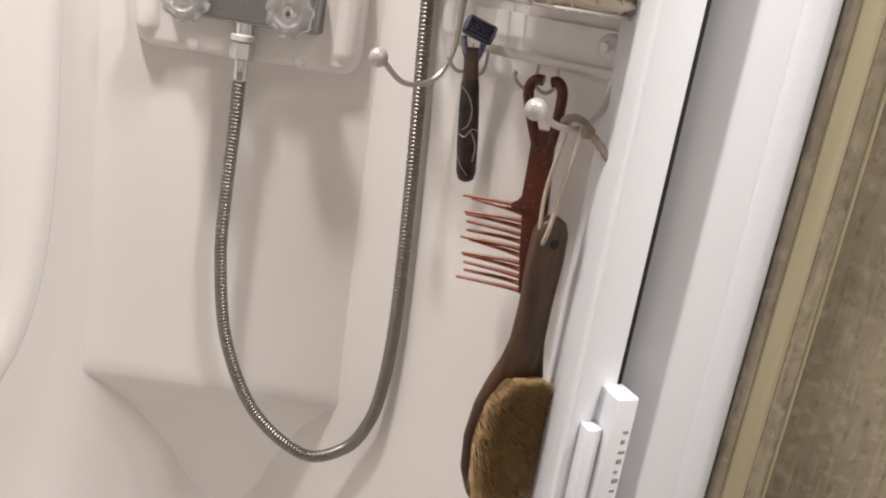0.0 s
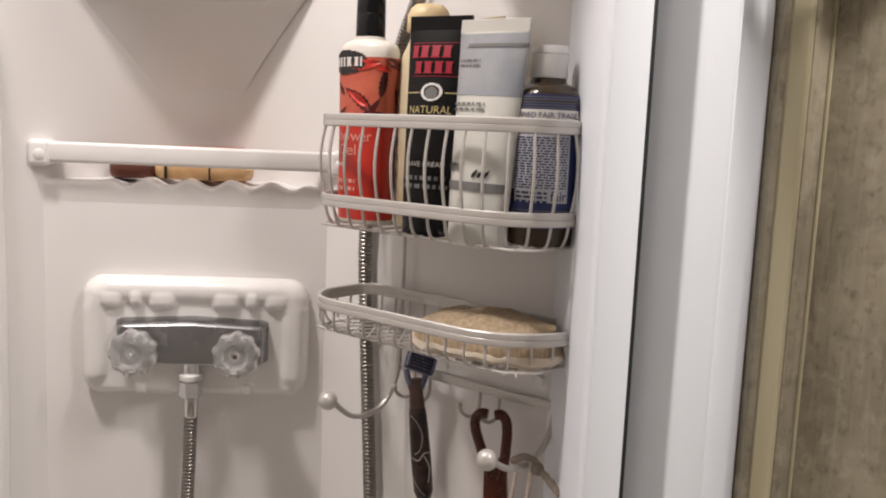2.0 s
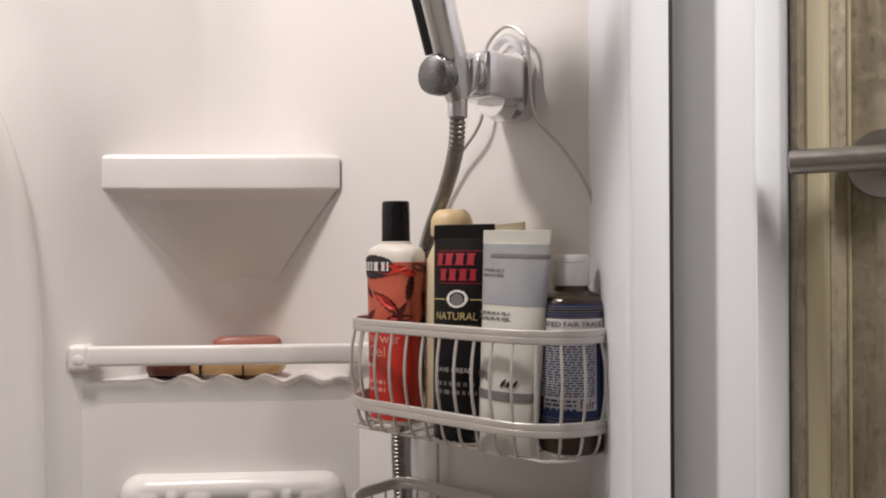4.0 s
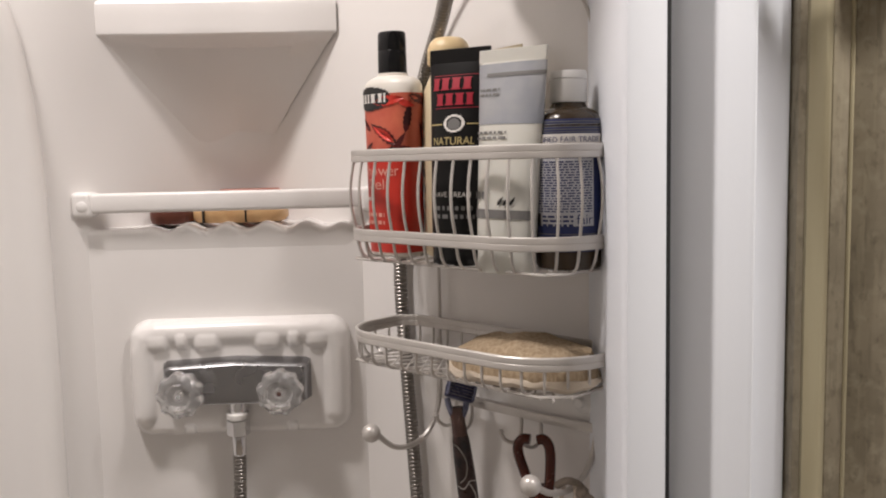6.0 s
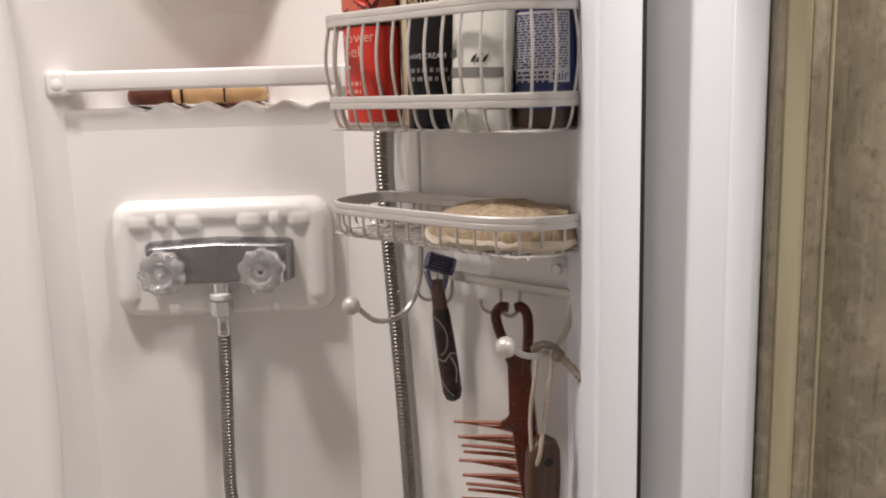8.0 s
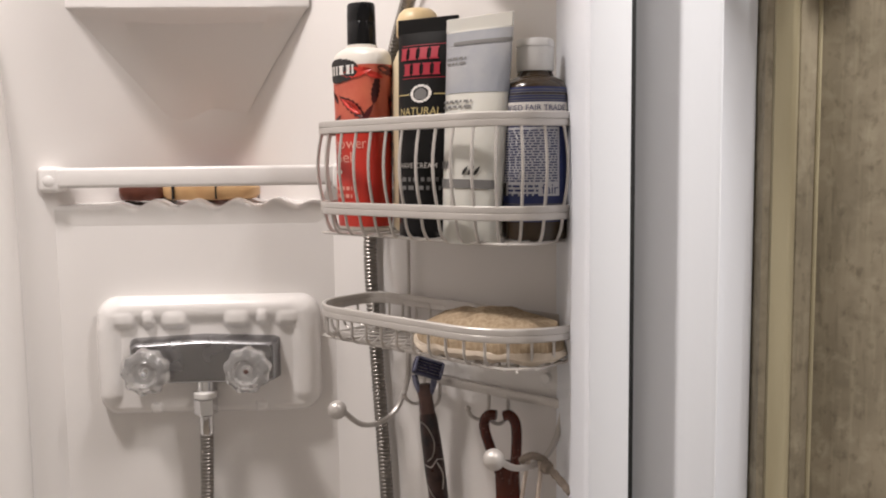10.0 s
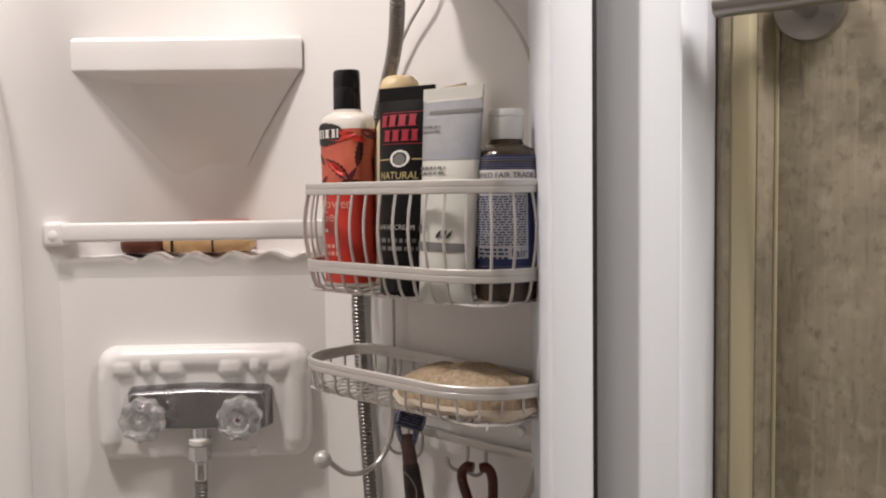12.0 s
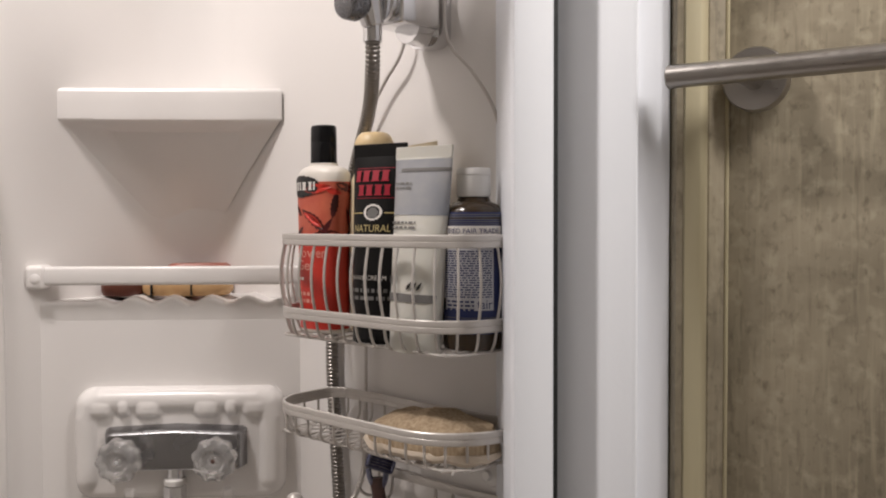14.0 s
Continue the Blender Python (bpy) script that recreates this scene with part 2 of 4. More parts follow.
def shower_shell():
    """The two moulded walls of the stall with the soft corner between them."""
    corner = Vector((-0.05725, 1.11975))
    d_left, d_right = Vector((-1, -1)) / 2 ** 0.5, Vector((1, -1)) / 2 ** 0.5
    r = 0.075
    inner = [corner + d_left * 1.05]
    centre = corner + Vector((0, -r * 2 ** 0.5))
    inner.append(corner + d_left * 0.4)
    for k in range(13):
        w = radians(135 - 90 * k / 12)
        inner.append(centre + r * Vector((math.cos(w), math.sin(w))))
    inner.append(corner + d_right * 0.35)
    inner.append(corner + d_right * 0.59)
    outer = [corner + d_right * 0.59 + Vector((0.03, 0.03)), corner + Vector((0, 0.09)), corner + d_left * 1.05 + Vector((-0.03, 0.03))]
    return prism_bm([tuple(p) for p in inner + outer], 0.05, 2.1)


single("wall_shower", shower_shell(), ACRYLIC, Matrix(), "glossy white moulded acrylic shower walls meeting in a soft corner", "wall", "structure")
slab("wall_above_shower_right", RIGHT, -0.25, 0.40, 2.1, TOP, PLASTER)
slab("wall_above_shower_left", LEFT, -0.9, 0.25, 2.1, TOP, PLASTER)

# raised field on the left wall, with a rounded border
def raised_field():
    loops = []
    for inset, proud in ((0.0, 0.001), (0.003, 0.007), (0.010, 0.0135), (0.020, 0.0145), (0.028, 0.012), (0.038, 0.004), (0.052, 0.0025)):
        loop = []
        for k in range(72):
            w = 2 * math.pi * k / 72
            c, s = math.cos(w), math.sin(w)
            x = -0.30 + (0.26 - inset) * math.copysign(abs(c) ** 0.55, c)
            z = 1.10 + (0.52 - inset) * math.copysign(abs(s) ** 0.55, s)
            loop.append((x, -proud, z))
        loops.append(loop)
    return skin(bmesh.new(), loops)


single("wall_field", raised_field(), ACRYLIC, LEFT, "raised rounded field moulded into the white shower wall", "wall panel", "structure")

single("floor", box_bm((-1.6, -1.8, -0.1), (2.2, 1.4, 0.0)), FLOOR, Matrix(), "dark vinyl bathroom floor", "floor", "structure")
single("ceiling", box_bm((-1.6, -1.8, TOP), (2.2, 1.4, TOP + 0.1)), PLASTER, Matrix(), "plain white ceiling", "ceiling", "structure")
pan_plan = [(-0.057, 1.115), (0.35, 0.71), (-0.39, -0.03), (-0.79, 0.375)]
single("shower_pan", prism_bm(pan_plan, 0.0, 0.07), PAN, Matrix(), "white moulded shower pan on the floor", "shower pan", "structure")
# plain walls that close the bathroom
WALL_DIR = -36.0
BATH = pose(0.466, 0.693, 0, 0, 0, WALL_DIR)
slab("wall_bathroom", BATH, -0.02, 1.7, 0, TOP, CONCRETE, 0.05, "concrete-look printed wallboard in olive grey-brown")
single("wall_south", box_bm((-1.6, -1.75, 0), (2.2, -1.65, TOP)), PLASTER, Matrix(), "plain painted wall", "wall", "structure")
single("wall_east", box_bm((1.9, -1.65, 0), (2.0, 0.4, TOP)), PLASTER, Matrix(), "plain painted wall", "wall", "structure")
single("wall_west", box_bm((-1.5, -1.65, 0), (-1.4, 1.3, TOP)), PLASTER, Matrix(), "plain painted wall", "wall", "structure")

# ---- door jamb and trim ----
jamb = thing("door_jamb", Matrix(), "white vinyl shower door jamb with a black seal line", "door jamb", kind="structure")
plan_inner = [(0.2922, 0.765), (0.2908, 0.650), (0.2914, 0.6425), (0.2932, 0.6395), (0.2960, 0.6395), (0.3225, 0.6515), (0.3250, 0.6535), (0.3262, 0.657), (0.3272, 0.75), (0.30, 0.765)]
part("inner_post", prism_bm(plan_inner, 0.05, 2.15), JAMB, jamb)
part("seal", prism_bm([(0.3266, 0.6585), (0.3303, 0.6605), (0.3303, 0.69), (0.3274, 0.69)], 0.05, 2.15), BLACK, jamb, "black rubber seal")
plan_outer = [(0.3306, 0.695), (0.3306, 0.6765), (0.3322, 0.6745), (0.3598, 0.6606), (0.3612, 0.6592), (0.3630, 0.6588), (0.3650, 0.6592), (0.371, 0.6606), (0.3915, 0.6668),
              (0.3945, 0.6668), (0.3962, 0.6682), (0.3975, 0.678), (0.400, 0.6805), (0.421, 0.6815), (0.4258, 0.6805), (0.4270, 0.684), (0.4270, 0.74), (0.36, 0.77)]
part("outer_post", prism_bm(plan_outer, 0.05, 2.15), JAMB, jamb)

trim = thing("wall_trim", Matrix(), "brown wallboard edge with a yellowed wooden strip", "trim", kind="structure")
part("edge_board", prism_bm([(0.4275, 0.680), (0.4290, 0.672), (0.4338, 0.6705), (0.436, 0.74), (0.4275, 0.74)], 0.0, TOP), CONCRETE, trim)
part("strip", prism_bm([(0.4342, 0.6705), (0.4352, 0.6690), (0.4455, 0.6662), (0.4475, 0.6668), (0.4550, 0.6750), (0.4565, 0.678), (0.4565, 0.74), (0.4365, 0.74)], 0.0, TOP), YELLOW, trim, "yellowed wooden strip")
part("side_board", prism_bm([(0.4568, 0.6805), (0.4585, 0.6795), (0.4715, 0.6835), (0.4735, 0.6835), (0.4735, 0.74), (0.457, 0.74)], 0.0, TOP), CONCRETE, trim)
part("bead", tube_bm([(0.4747, 0.684, 0.0), (0.4747, 0.684, TOP)], 0.0020, 8), YELLOW, trim)

# latch on the jamb
RIB = material("grey_marks", (0.30, 0.30, 0.31), 0.5)
latch = thing("door_latch", pose(0.3095, 0.6450, 0.70, 0, 0, 22), "white plastic shower door latch on the jamb", "latch")
part("body", box_bm((0.004, -0.022, 0.0), (0.023, 0.002, 0.165), 0.002), JAMB, latch)
part("keeper", box_bm((-0.009, -0.013, 0.0), (0.0035, 0.0005, 0.135), 0.002), JAMB, latch)
for k in range(14):
    part("rib", box_bm((0.0150, -0.0226, 0.025 + k * 0.0085), (0.0185 + 0.001 * (k % 3), -0.0215, 0.0285 + k * 0.0085 - 0.001 * (k % 2)), 0.0003, 1), RIB, latch)

# ---- corner panel, soap tray, shelf ----
def corner_panel():
    """The flat facet across the corner; its foot tapers back into the corner."""
    def ring(z, y, half_drop=0.0, r=0.012):
        reach = 1.1198 - y
        c = -0.0573
        xl, xr = c - reach, c + reach
        front = []
        for k in range(17):
            front.append((xl - 0.002 + (xr - xl + 0.004) * k / 16, y - 0.0012 * (k in (0, 16))))
        back = [(c + 0.02, 1.13), (c - 0.02, 1.13)]
        return [(x, yy, z) for x, yy in front + back]
    loops = [ring(0.40, 1.09, r=0.003), ring(0.50, 1.055, r=0.006), ring(0.58, 1.015), ring(0.622, 0.985), ring(0.632, 0.974), ring(0.642, 0.970),
             ring(0.66, 0.9715), ring(0.80, 0.974), ring(1.0, 0.975), ring(1.230, 0.975), ring(1.2385, 0.9755), ring(1.2395, 0.980)]
    return skin(bmesh.new(), loops)


single("corner_panel", corner_panel(), ACRYLIC, Matrix(), "white moulded facet across the shower corner", "wall panel", "structure")


def soap_tray():
    """A dish on the panel's top with deep waves that run to its front lip."""
    bm = bmesh.new()
    nx, rows = 120, [(0.9752, -0.0150), (0.9744, -0.0085), (0.9740, -0.0030), (0.9736, 0.0006), (0.9740, 0.0034), (0.9756, 0.0060), (0.9790, 0.0078), (0.990, 0.0085), (1.010, 0.0085), (1.035, 0.008), (1.060, 0.008), (1.09, 0.008)]
    grid = []
    for y, h in rows:
        grow = min(1.0, max(0.0, (h + 0.0085) / 0.0125))
        reach = 1.1198 - y + 0.002
        row = []
        for i in range(nx + 1):
            x = -0.0573 - reach + 2 * reach * i / nx
            edge = min(1.0, max(0.0, min(0.135 - (x + 0.0573), x + 0.0573 + 0.090) / 0.02))
            wave = (0.5 + 0.5 * math.cos((x + 0.0573) * 2 * math.pi / 0.043)) * edge
            row.append(bm.verts.new((x, y - 0.0022 * wave * grow * (y < 0.99), 1.2395 + h + 0.0082 * (wave - 0.3) * grow + (0.004 * (1 - edge) if h > 0 else 0))))
        grid.append(row)
    for a, b in zip(grid, grid[1:]):
        for i in range(nx):
            bm.faces.new((a[i], a[i + 1], b[i + 1], b[i]))
    return bm


single("soap_tray", soap_tray(), ACRYLIC, Matrix(), "white moulded soap tray with a wavy ribbed lip", "soap tray", "structure")


def corner_shelf():
    """A shelf across the corner with a flat face and an underside that tapers to a point in the corner."""
    c = -0.0573

    def ring(z, y, bow=0.0, r=0.008, shrink=0.0):
        reach = 1.1198 - y - shrink
        pts = []
        for k in range(49):
            f = max(-1.0, min(1.0, (-1 + 2 * k / 48) * (1.036 if 0 < k < 48 else 1.0)))
            pts.append((c + reach * f * (1.02 if f < 0 else 0.975), y + bow * (1 - f * f), z))
        return pts + [(c + 0.03, 1.125, z), (c - 0.03, 1.125, z)]

    def low_ring(z, s):
        pts = []
        for k in range(49):
            f = -1 + 2 * k / 48
            reach = 0.134 * s * (1 - 0.30 * (1 - s) * (0.5 + 0.5 * f))
            sag = 0.055 * (1 - abs(f) ** 1.6) * (0.6 + 0.4 * s) * min(1.0, 2.2 * s)
            pts.append((c + reach * f, 1.1198 - reach + sag * 0.55 - 0.0005, z))
        return pts + [(c + 0.03, 1.125, z), (c - 0.03, 1.125, z)]
    loops = [low_ring(1.304, 0.04), low_ring(1.305, 0.10), low_ring(1.309, 0.17), low_ring(1.317, 0.24), low_ring(1.330, 0.315), low_ring(1.350, 0.42), low_ring(1.380, 0.575), low_ring(1.415, 0.76), low_ring(1.441, 0.89),
             ring(1.4495, 0.994, 0.003), ring(1.4505, 0.9912, 0.001), ring(1.452, 0.9902), ring(1.4535, 0.990), ring(1.460, 0.990), ring(1.472, 0.990), ring(1.483, 0.990), ring(1.4855, 0.9905), ring(1.488, 0.9930), ring(1.489, 0.997), ring(1.4855, 1.0), ring(1.480, 1.012), ring(1.4795, 1.05)]
    return skin(bmesh.new(), loops)


single("corner_shelf", corner_shelf(), ACRYLIC, pose(-0.0015, 0, 0.0035), "white moulded corner shelf with a tapered underside", "shelf", "structure")

bar = thing("wash_cloth_bar", pose(0.003, 0.9655, 1.2775), "white plastic bar across the shower corner above the soap tray", "bar")
part("rod", box_bm((-0.200, -0.0055, -0.0105), (0.092, 0.006, 0.0105), 0.0035), ACRYLIC, bar)
for x in (-0.2055, 0.0975):
    part("end_cap", box_bm((x - 0.0105, -0.0080, -0.0150), (x + 0.0105, 0.020, 0.0120), 0.0050, 4), ACRYLIC, bar)
    part("mount", turned_bm([(0.0045, -0.0090), (0.0060, -0.0080), (0.0060, -0.003)], "y", 20), ACRYLIC, bar, "small round plug", pose(x + 0.001, 0, -0.003))

# ---- valve ----
CAPWHITE = material("white_fitting", (0.72, 0.70, 0.67), 0.35)
surround = thing("valve_surround", PANEL @ pose(-0.046, 0, 1.087), "white moulded raised surround around the shower valve", "valve surround", kind="structure")


def rounded_rect(hx, hz, r, y, n=6, cx=0.0, cz=0.0):
    out = []
    for sx, sz, a0 in ((1, 1, 0), (-1, 1, 90), (-1, -1, 180), (1, -1, 270)):
        for k in range(n + 1):
            w = radians(a0 + 90 * k / n)
            out.append((cx + sx * (hx - r) + r * math.cos(w), y, cz + sz * (hz - r) + r * math.sin(w)))
    return out


def surround_bm():
    """One moulded sheet: a low pad, a thick rim over its top and sides, six rounded fingers under the rim and two bosses."""
    arch = [(-0.1020, -0.038), (-0.1028, 0.0), (-0.1022, 0.030), (-0.0975, 0.0435), (-0.086, 0.0488), (0.0, 0.0500), (0.086, 0.0488), (0.0975, 0.0435), (0.1022, 0.030), (0.1028, 0.0), (0.1020, -0.038)]
    step = 0.001
    xs, zs = np.arange(-0.1195, 0.1196, step), np.arange(-0.065, 0.0651, step)
    X, Z = np.meshgrid(xs, zs)

    def join(p, q, k):
        h = np.clip(0.5 + 0.5 * (p - q) / k, 0, 1)
        return q + (p - q) * h + k * h * (1 - h)

    def finger(cx, cz, hx, hz, height):
        d = np.abs((X - cx) / hx) ** 4 + np.abs((Z - cz) / hz) ** 3
        return height * np.clip(1 - d, 0, 1) ** 0.4

    def inside(hx, hz, r):
        qx, qz = np.abs(X) - (hx - r), np.abs(Z) - (hz - r)
        return r - np.hypot(np.maximum(qx, 0), np.maximum(qz, 0)) - np.minimum(np.maximum(qx, qz), 0)

    depth = inside(0.118, 0.0635, 0.022)
    shell = np.clip(depth / 0.011, 0, 1)
    pad = 0.0180 * np.sqrt(1 - (1 - shell) ** 2)
    gap = np.full(X.shape, 9.0)
    for (ax, az), (bx, bz) in zip(arch, arch[1:]):
        dx, dz = bx - ax, bz - az
        f = np.clip(((X - ax) * dx + (Z - az) * dz) / (dx * dx + dz * dz), 0, 1)
        gap = np.minimum(gap, np.hypot(X - ax - f * dx, Z - az - f * dz))
    rim = 0.0225 * np.sqrt(np.clip(1 - (gap / 0.0160) ** 2.4, 0, 1))
    high = join(pad, rim, 0.005)
    for sx in (-1, 1):
        for cx, cz, hx, hz, height in ((0.0325, 0.0415, 0.0180, 0.0135, 0.0242), (0.0595, 0.0430, 0.0085, 0.0125, 0.0245), (0.0850, 0.0415, 0.0160, 0.0125, 0.0240)):
            high = join(high, finger(sx * cx, cz, hx, hz, height), 0.002)
        high = join(high, finger(sx * 0.055, -0.0540, 0.0080, 0.0080, 0.0215), 0.001)
    high = np.where(depth > 0, high, -0.004 + depth * 2)
    n, rows = len(xs), len(zs)
    verts = np.stack([X.ravel(), -high.ravel(), Z.ravel()], 1).tolist()
    faces = [(j * n + i, j * n + i + 1, (j + 1) * n + i + 1, (j + 1) * n + i) for j in range(rows - 1) for i in range(n - 1)]
    me = bpy.data.meshes.new("moulding")
    me.from_pydata(verts, [], faces)
    bm = bmesh.new()
    bm.from_mesh(me)
    bpy.data.meshes.remove(me)
    return bm


part("moulding", surround_bm(), ACRYLIC, surround)

valve = thing("shower_valve", PANEL @ pose(-0.0475, 0, 1.088), "worn chrome two-handle shower valve", "valve")


def valve_body():
    """A chrome cover with a peaked top, its upper and side edges sloping back to the wall."""
    loops = []
    rows = ((-0.006, 0.0795, -0.0260, 0.0215), (-0.012, 0.0793, -0.0262, 0.0217), (-0.0330, 0.0745, -0.0250, 0.0172), (-0.0364, 0.0731, -0.0240, 0.0152), (-0.0372, 0.0722, -0.0228, 0.0143), (-0.0373, 0.0708, -0.0212, 0.0130), (-0.0373, 0.0400, -0.0100, 0.0060))
    for y, hx, z0, z1 in rows:
        ring = []
        for k in range(33):
            f = 1 - k / 16
            ring.append((hx * f, y, z1 + 0.0035 * (1 - abs(f)) * (hx / 0.0795) - 0.0022 * max(0.0, abs(f) - 0.94) / 0.06))
        for k in range(33):
            f = -1 + k / 16
            ring.append((hx * f, y, z0 + 0.0030 * max(0.0, abs(f) - 0.94) / 0.06))
        loops.append(ring)
    return skin(bmesh.new(), loops)


part("body", valve_body(), VALVE, valve)


def knob_bm():
    """A fluted clear knob with a hollow face."""
    loops = []
    for r, h, flute in ((0.012, 0.0, 0.0), (0.0205, -0.002, 0.07), (0.0238, -0.008, 0.11), (0.0248, -0.016, 0.12), (0.0230, -0.023, 0.10), (0.018, -0.0265, 0.03), (0.0135, -0.0265, 0), (0.011, -0.0235, 0), (0.003, -0.0225, 0)):
        loops.append([(r * (1 - flute * (0.5 + 0.5 * math.cos(9 * w))) * math.cos(w), h, r * (1 - flute * (0.5 + 0.5 * math.cos(9 * w))) * math.sin(w)) for w in (2 * math.pi * k / 64 for k in range(64))])
    return skin(bmesh.new(), loops)


RED = material("red_dot", (0.12, 0.06, 0.05), 0.4)
for sx, spin in ((-1, 0), (1, 12)):
    knob = part("knob", knob_bm(), CRYSTAL, valve, "clear fluted plastic knob", pose(sx * 0.0508, -0.046, -0.006, 0, spin, 0))
    part("stem", turned_bm([(0.007, 0.010), (0.0065, -0.018), (0.003, -0.020)], "y", 16), CHROME, knob)
    part("index_dot", turned_bm([(0.0022, -0.0245), (0.0012, -0.0252)], "y", 12), RED if sx > 0 else FROST, knob)
part("stub", turned_bm([(0.0090, -0.038), (0.0090, -0.020)], "z", 24), CHROME, valve, "", pose(0, -0.026, 0))
part("outlet", turned_bm([(0.0100, -0.0425), (0.0122, -0.0415), (0.0122, -0.0365), (0.0112, -0.0355)], "z", 24), CAPWHITE, valve, "white plastic outlet collar", pose(0, -0.028, 0))
part("nut", turned_bm([(0.0095, -0.0610), (0.0122, -0.0595), (0.0122, -0.0440), (0.0105, -0.0425)], "z", 6), CHROME, valve, "hexagonal chrome nut", pose(0, -0.028, 0, 0, 0, 15))
part("ferrule", turned_bm([(0.0066, -0.082), (0.0074, -0.080), (0.0074, -0.060)], "z", 20), CHROME, valve, m=pose(0, -0.028, 0))


# ---- hose ----
def wall_point(u, n, z):
    return RIGHT @ Vector((u, -n, z))


hose_line = [Vector((-0.0475, 0.947, 1.014)), Vector((-0.0495, 0.947, 0.95)), Vector((-0.052, 0.945, 0.88)), Vector((-0.052, 0.945, 0.81)), Vector((-0.038, 0.944, 0.715)), Vector((0.001, 0.943, 0.632)), Vector((0.062, 0.940, 0.588)),
             Vector((0.110, 0.925, 0.612)), wall_point(0.082, 0.016, 0.660), wall_point(0.093, 0.013, 0.712), wall_point(0.0965, 0.012, 0.792), wall_point(0.091, 0.012, 0.921), wall_point(0.082, 0.012, 1.045), wall_point(0.075, 0.011, 1.122),
             wall_point(0.070, 0.010, 1.21), wall_point(0.083, 0.010, 1.30), wall_point(0.115, 0.016, 1.390), wall_point(0.165, 0.042, 1.444), wall_point(0.205, 0.074, 1.475), wall_point(0.2130, 0.081, 1.511)]


def hose_bm():
    fine = curve(hose_line, 60)
    reach = np.concatenate([[0.0], np.cumsum([(b - a).length for a, b in zip(fine, fine[1:])])])
    stops = np.arange(0.0, reach[-1], 0.0010)
    even = np.stack([np.interp(stops, reach, [p[k] for p in fine]) for k in range(3)], 1)
    return tube_bm([Vector(p) for p in even], [(0.0068, 0.0071, 0.0068, 0.0058)[i % 4] for i in range(len(even))], 14)


hose = thing("shower_hose", Matrix(), "ribbed stainless steel shower hose hanging in a loop", "hose")
part("ribbed_tube", hose_bm(), HOSE, hose)
part("coupling", tube_bm([hose_line[-1] + Vector((0, 0, -0.012)), hose_line[-1] + Vector((0, 0, 0.004))], 0.0085, 16), CHROME, hose, "chrome coupling")


# ---- hanging caddy ----
PLATE = material("cloudy_plastic", (0.82, 0.80, 0.78), 0.25, second=(0.68, 0.67, 0.66), scale=24, rough_var=0.03)
caddy = thing("shower_caddy", RIGHT, "satin white wire shower caddy hanging on the shower wall", "shower caddy")


def basket_plan(u0, u1, n0, n1, r, q):
    """The rail's line round a basket with rounded front corners, in the wall's own directions."""
    out = []
    for cu, cn, a0, rr in ((u1 - q, n1 - q, 0, q), (u0 + r, n1 - r, 90, r), (u0 + 0.02, n0 + 0.02, 180, 0.02), (u1 - 0.02, n0 + 0.02, 270, 0.02)):
        for k in range(9):
            w = radians(a0 + 90 * k / 8)
            out.append((cu + rr * math.cos(w), cn + rr * math.sin(w)))
    return out


def along(plan, s):
    """The place and outward direction at the share s of a closed line."""
    pts = [Vector(p) for p in plan]
    lengths = [(pts[(i + 1) % len(pts)] - p).length for i, p in enumerate(pts)]
    left = s % 1.0 * sum(lengths)
    for i, ln in enumerate(lengths):
        if left <= ln and ln > 0:
            a, b = pts[i], pts[(i + 1) % len(pts)]
            d = (b - a).normalized()
            return a + d * left, Vector((d.y, -d.x))
        left -= ln
    return pts[0], Vector((1, 0))


def rail(name, plan, z, height):
    """A flat rail with two rounded ridges."""
    for dz in (height * 0.25, -height * 0.25):
        part(name, tube_bm([(u, -n, z + dz) for u, n in plan], 0, 10, True, (0.0019, height * 0.29)), WIRE, caddy)


def basket(plan, z_top, z_low, z_floor, count, bulge):
    u0, u1 = min(p[0] for p in plan), max(p[0] for p in plan)
    n0, n1 = min(p[1] for p in plan), max(p[1] for p in plan)
    for k in range(count):
        p, out = along(plan, (k + 0.5) / count)
        inward = -out
        pts = []
        steps = 8
        for i in range(steps + 1):
            f = i / steps
            q = p + out * (bulge * math.sin(math.pi * f) - 0.001)
            pts.append((q.x, -q.y, z_top + (z_low - z_top) * f))
        for i in range(1, 6):
            w = radians(90 * i / 5)
            q = p + inward * (0.010 * (1 - math.cos(w)) + 0.001)
            pts.append((q.x, -q.y, z_low - (z_low - z_floor) * math.sin(w)))
        q = p + inward * 0.026
        pts.append((q.x, -q.y, z_floor))
        part("wire", tube_bm(pts, 0.00125, 6), WIRE, caddy)
    inner = 0.011
    slim = [(min(max(u, u0 + inner), u1 - inner), min(max(n, n0 + inner), n1 - inner)) for u, n in plan]
    part("floor_ring", tube_bm([(u, -n, z_floor) for u, n in slim], 0.0013, 6, True), WIRE, caddy)
    return u0 + inner, u1 - inner, n0 + inner, n1 - inner


upper = basket_plan(0.081, 0.334, 0.012, 0.104, 0.045, 0.062)
rail("upper_rail", upper, 1.3205, 0.0105)
rail("lower_rail", upper, 1.2495, 0.0105)
u0, u1, n0, n1 = basket(upper, 1.3205, 1.2495, 1.226, 34, 0.0055)
for k in range(9):
    u = u0 + 0.012 + (u1 - u0 - 0.024) * k / 8
    part("floor_wire", tube_bm([(u, -n0, 1.2262), (u, -n1, 1.2262)], 0.0012, 6), WIRE, caddy)
lower = basket_plan(0.079, 0.337, 0.012, 0.104, 0.045, 0.070)
rail("tier_rail", lower, 1.1555, 0.0105)
u0, u1, n0, n1 = basket(lower, 1.1555, 1.140, 1.1295, 34, 0.0)
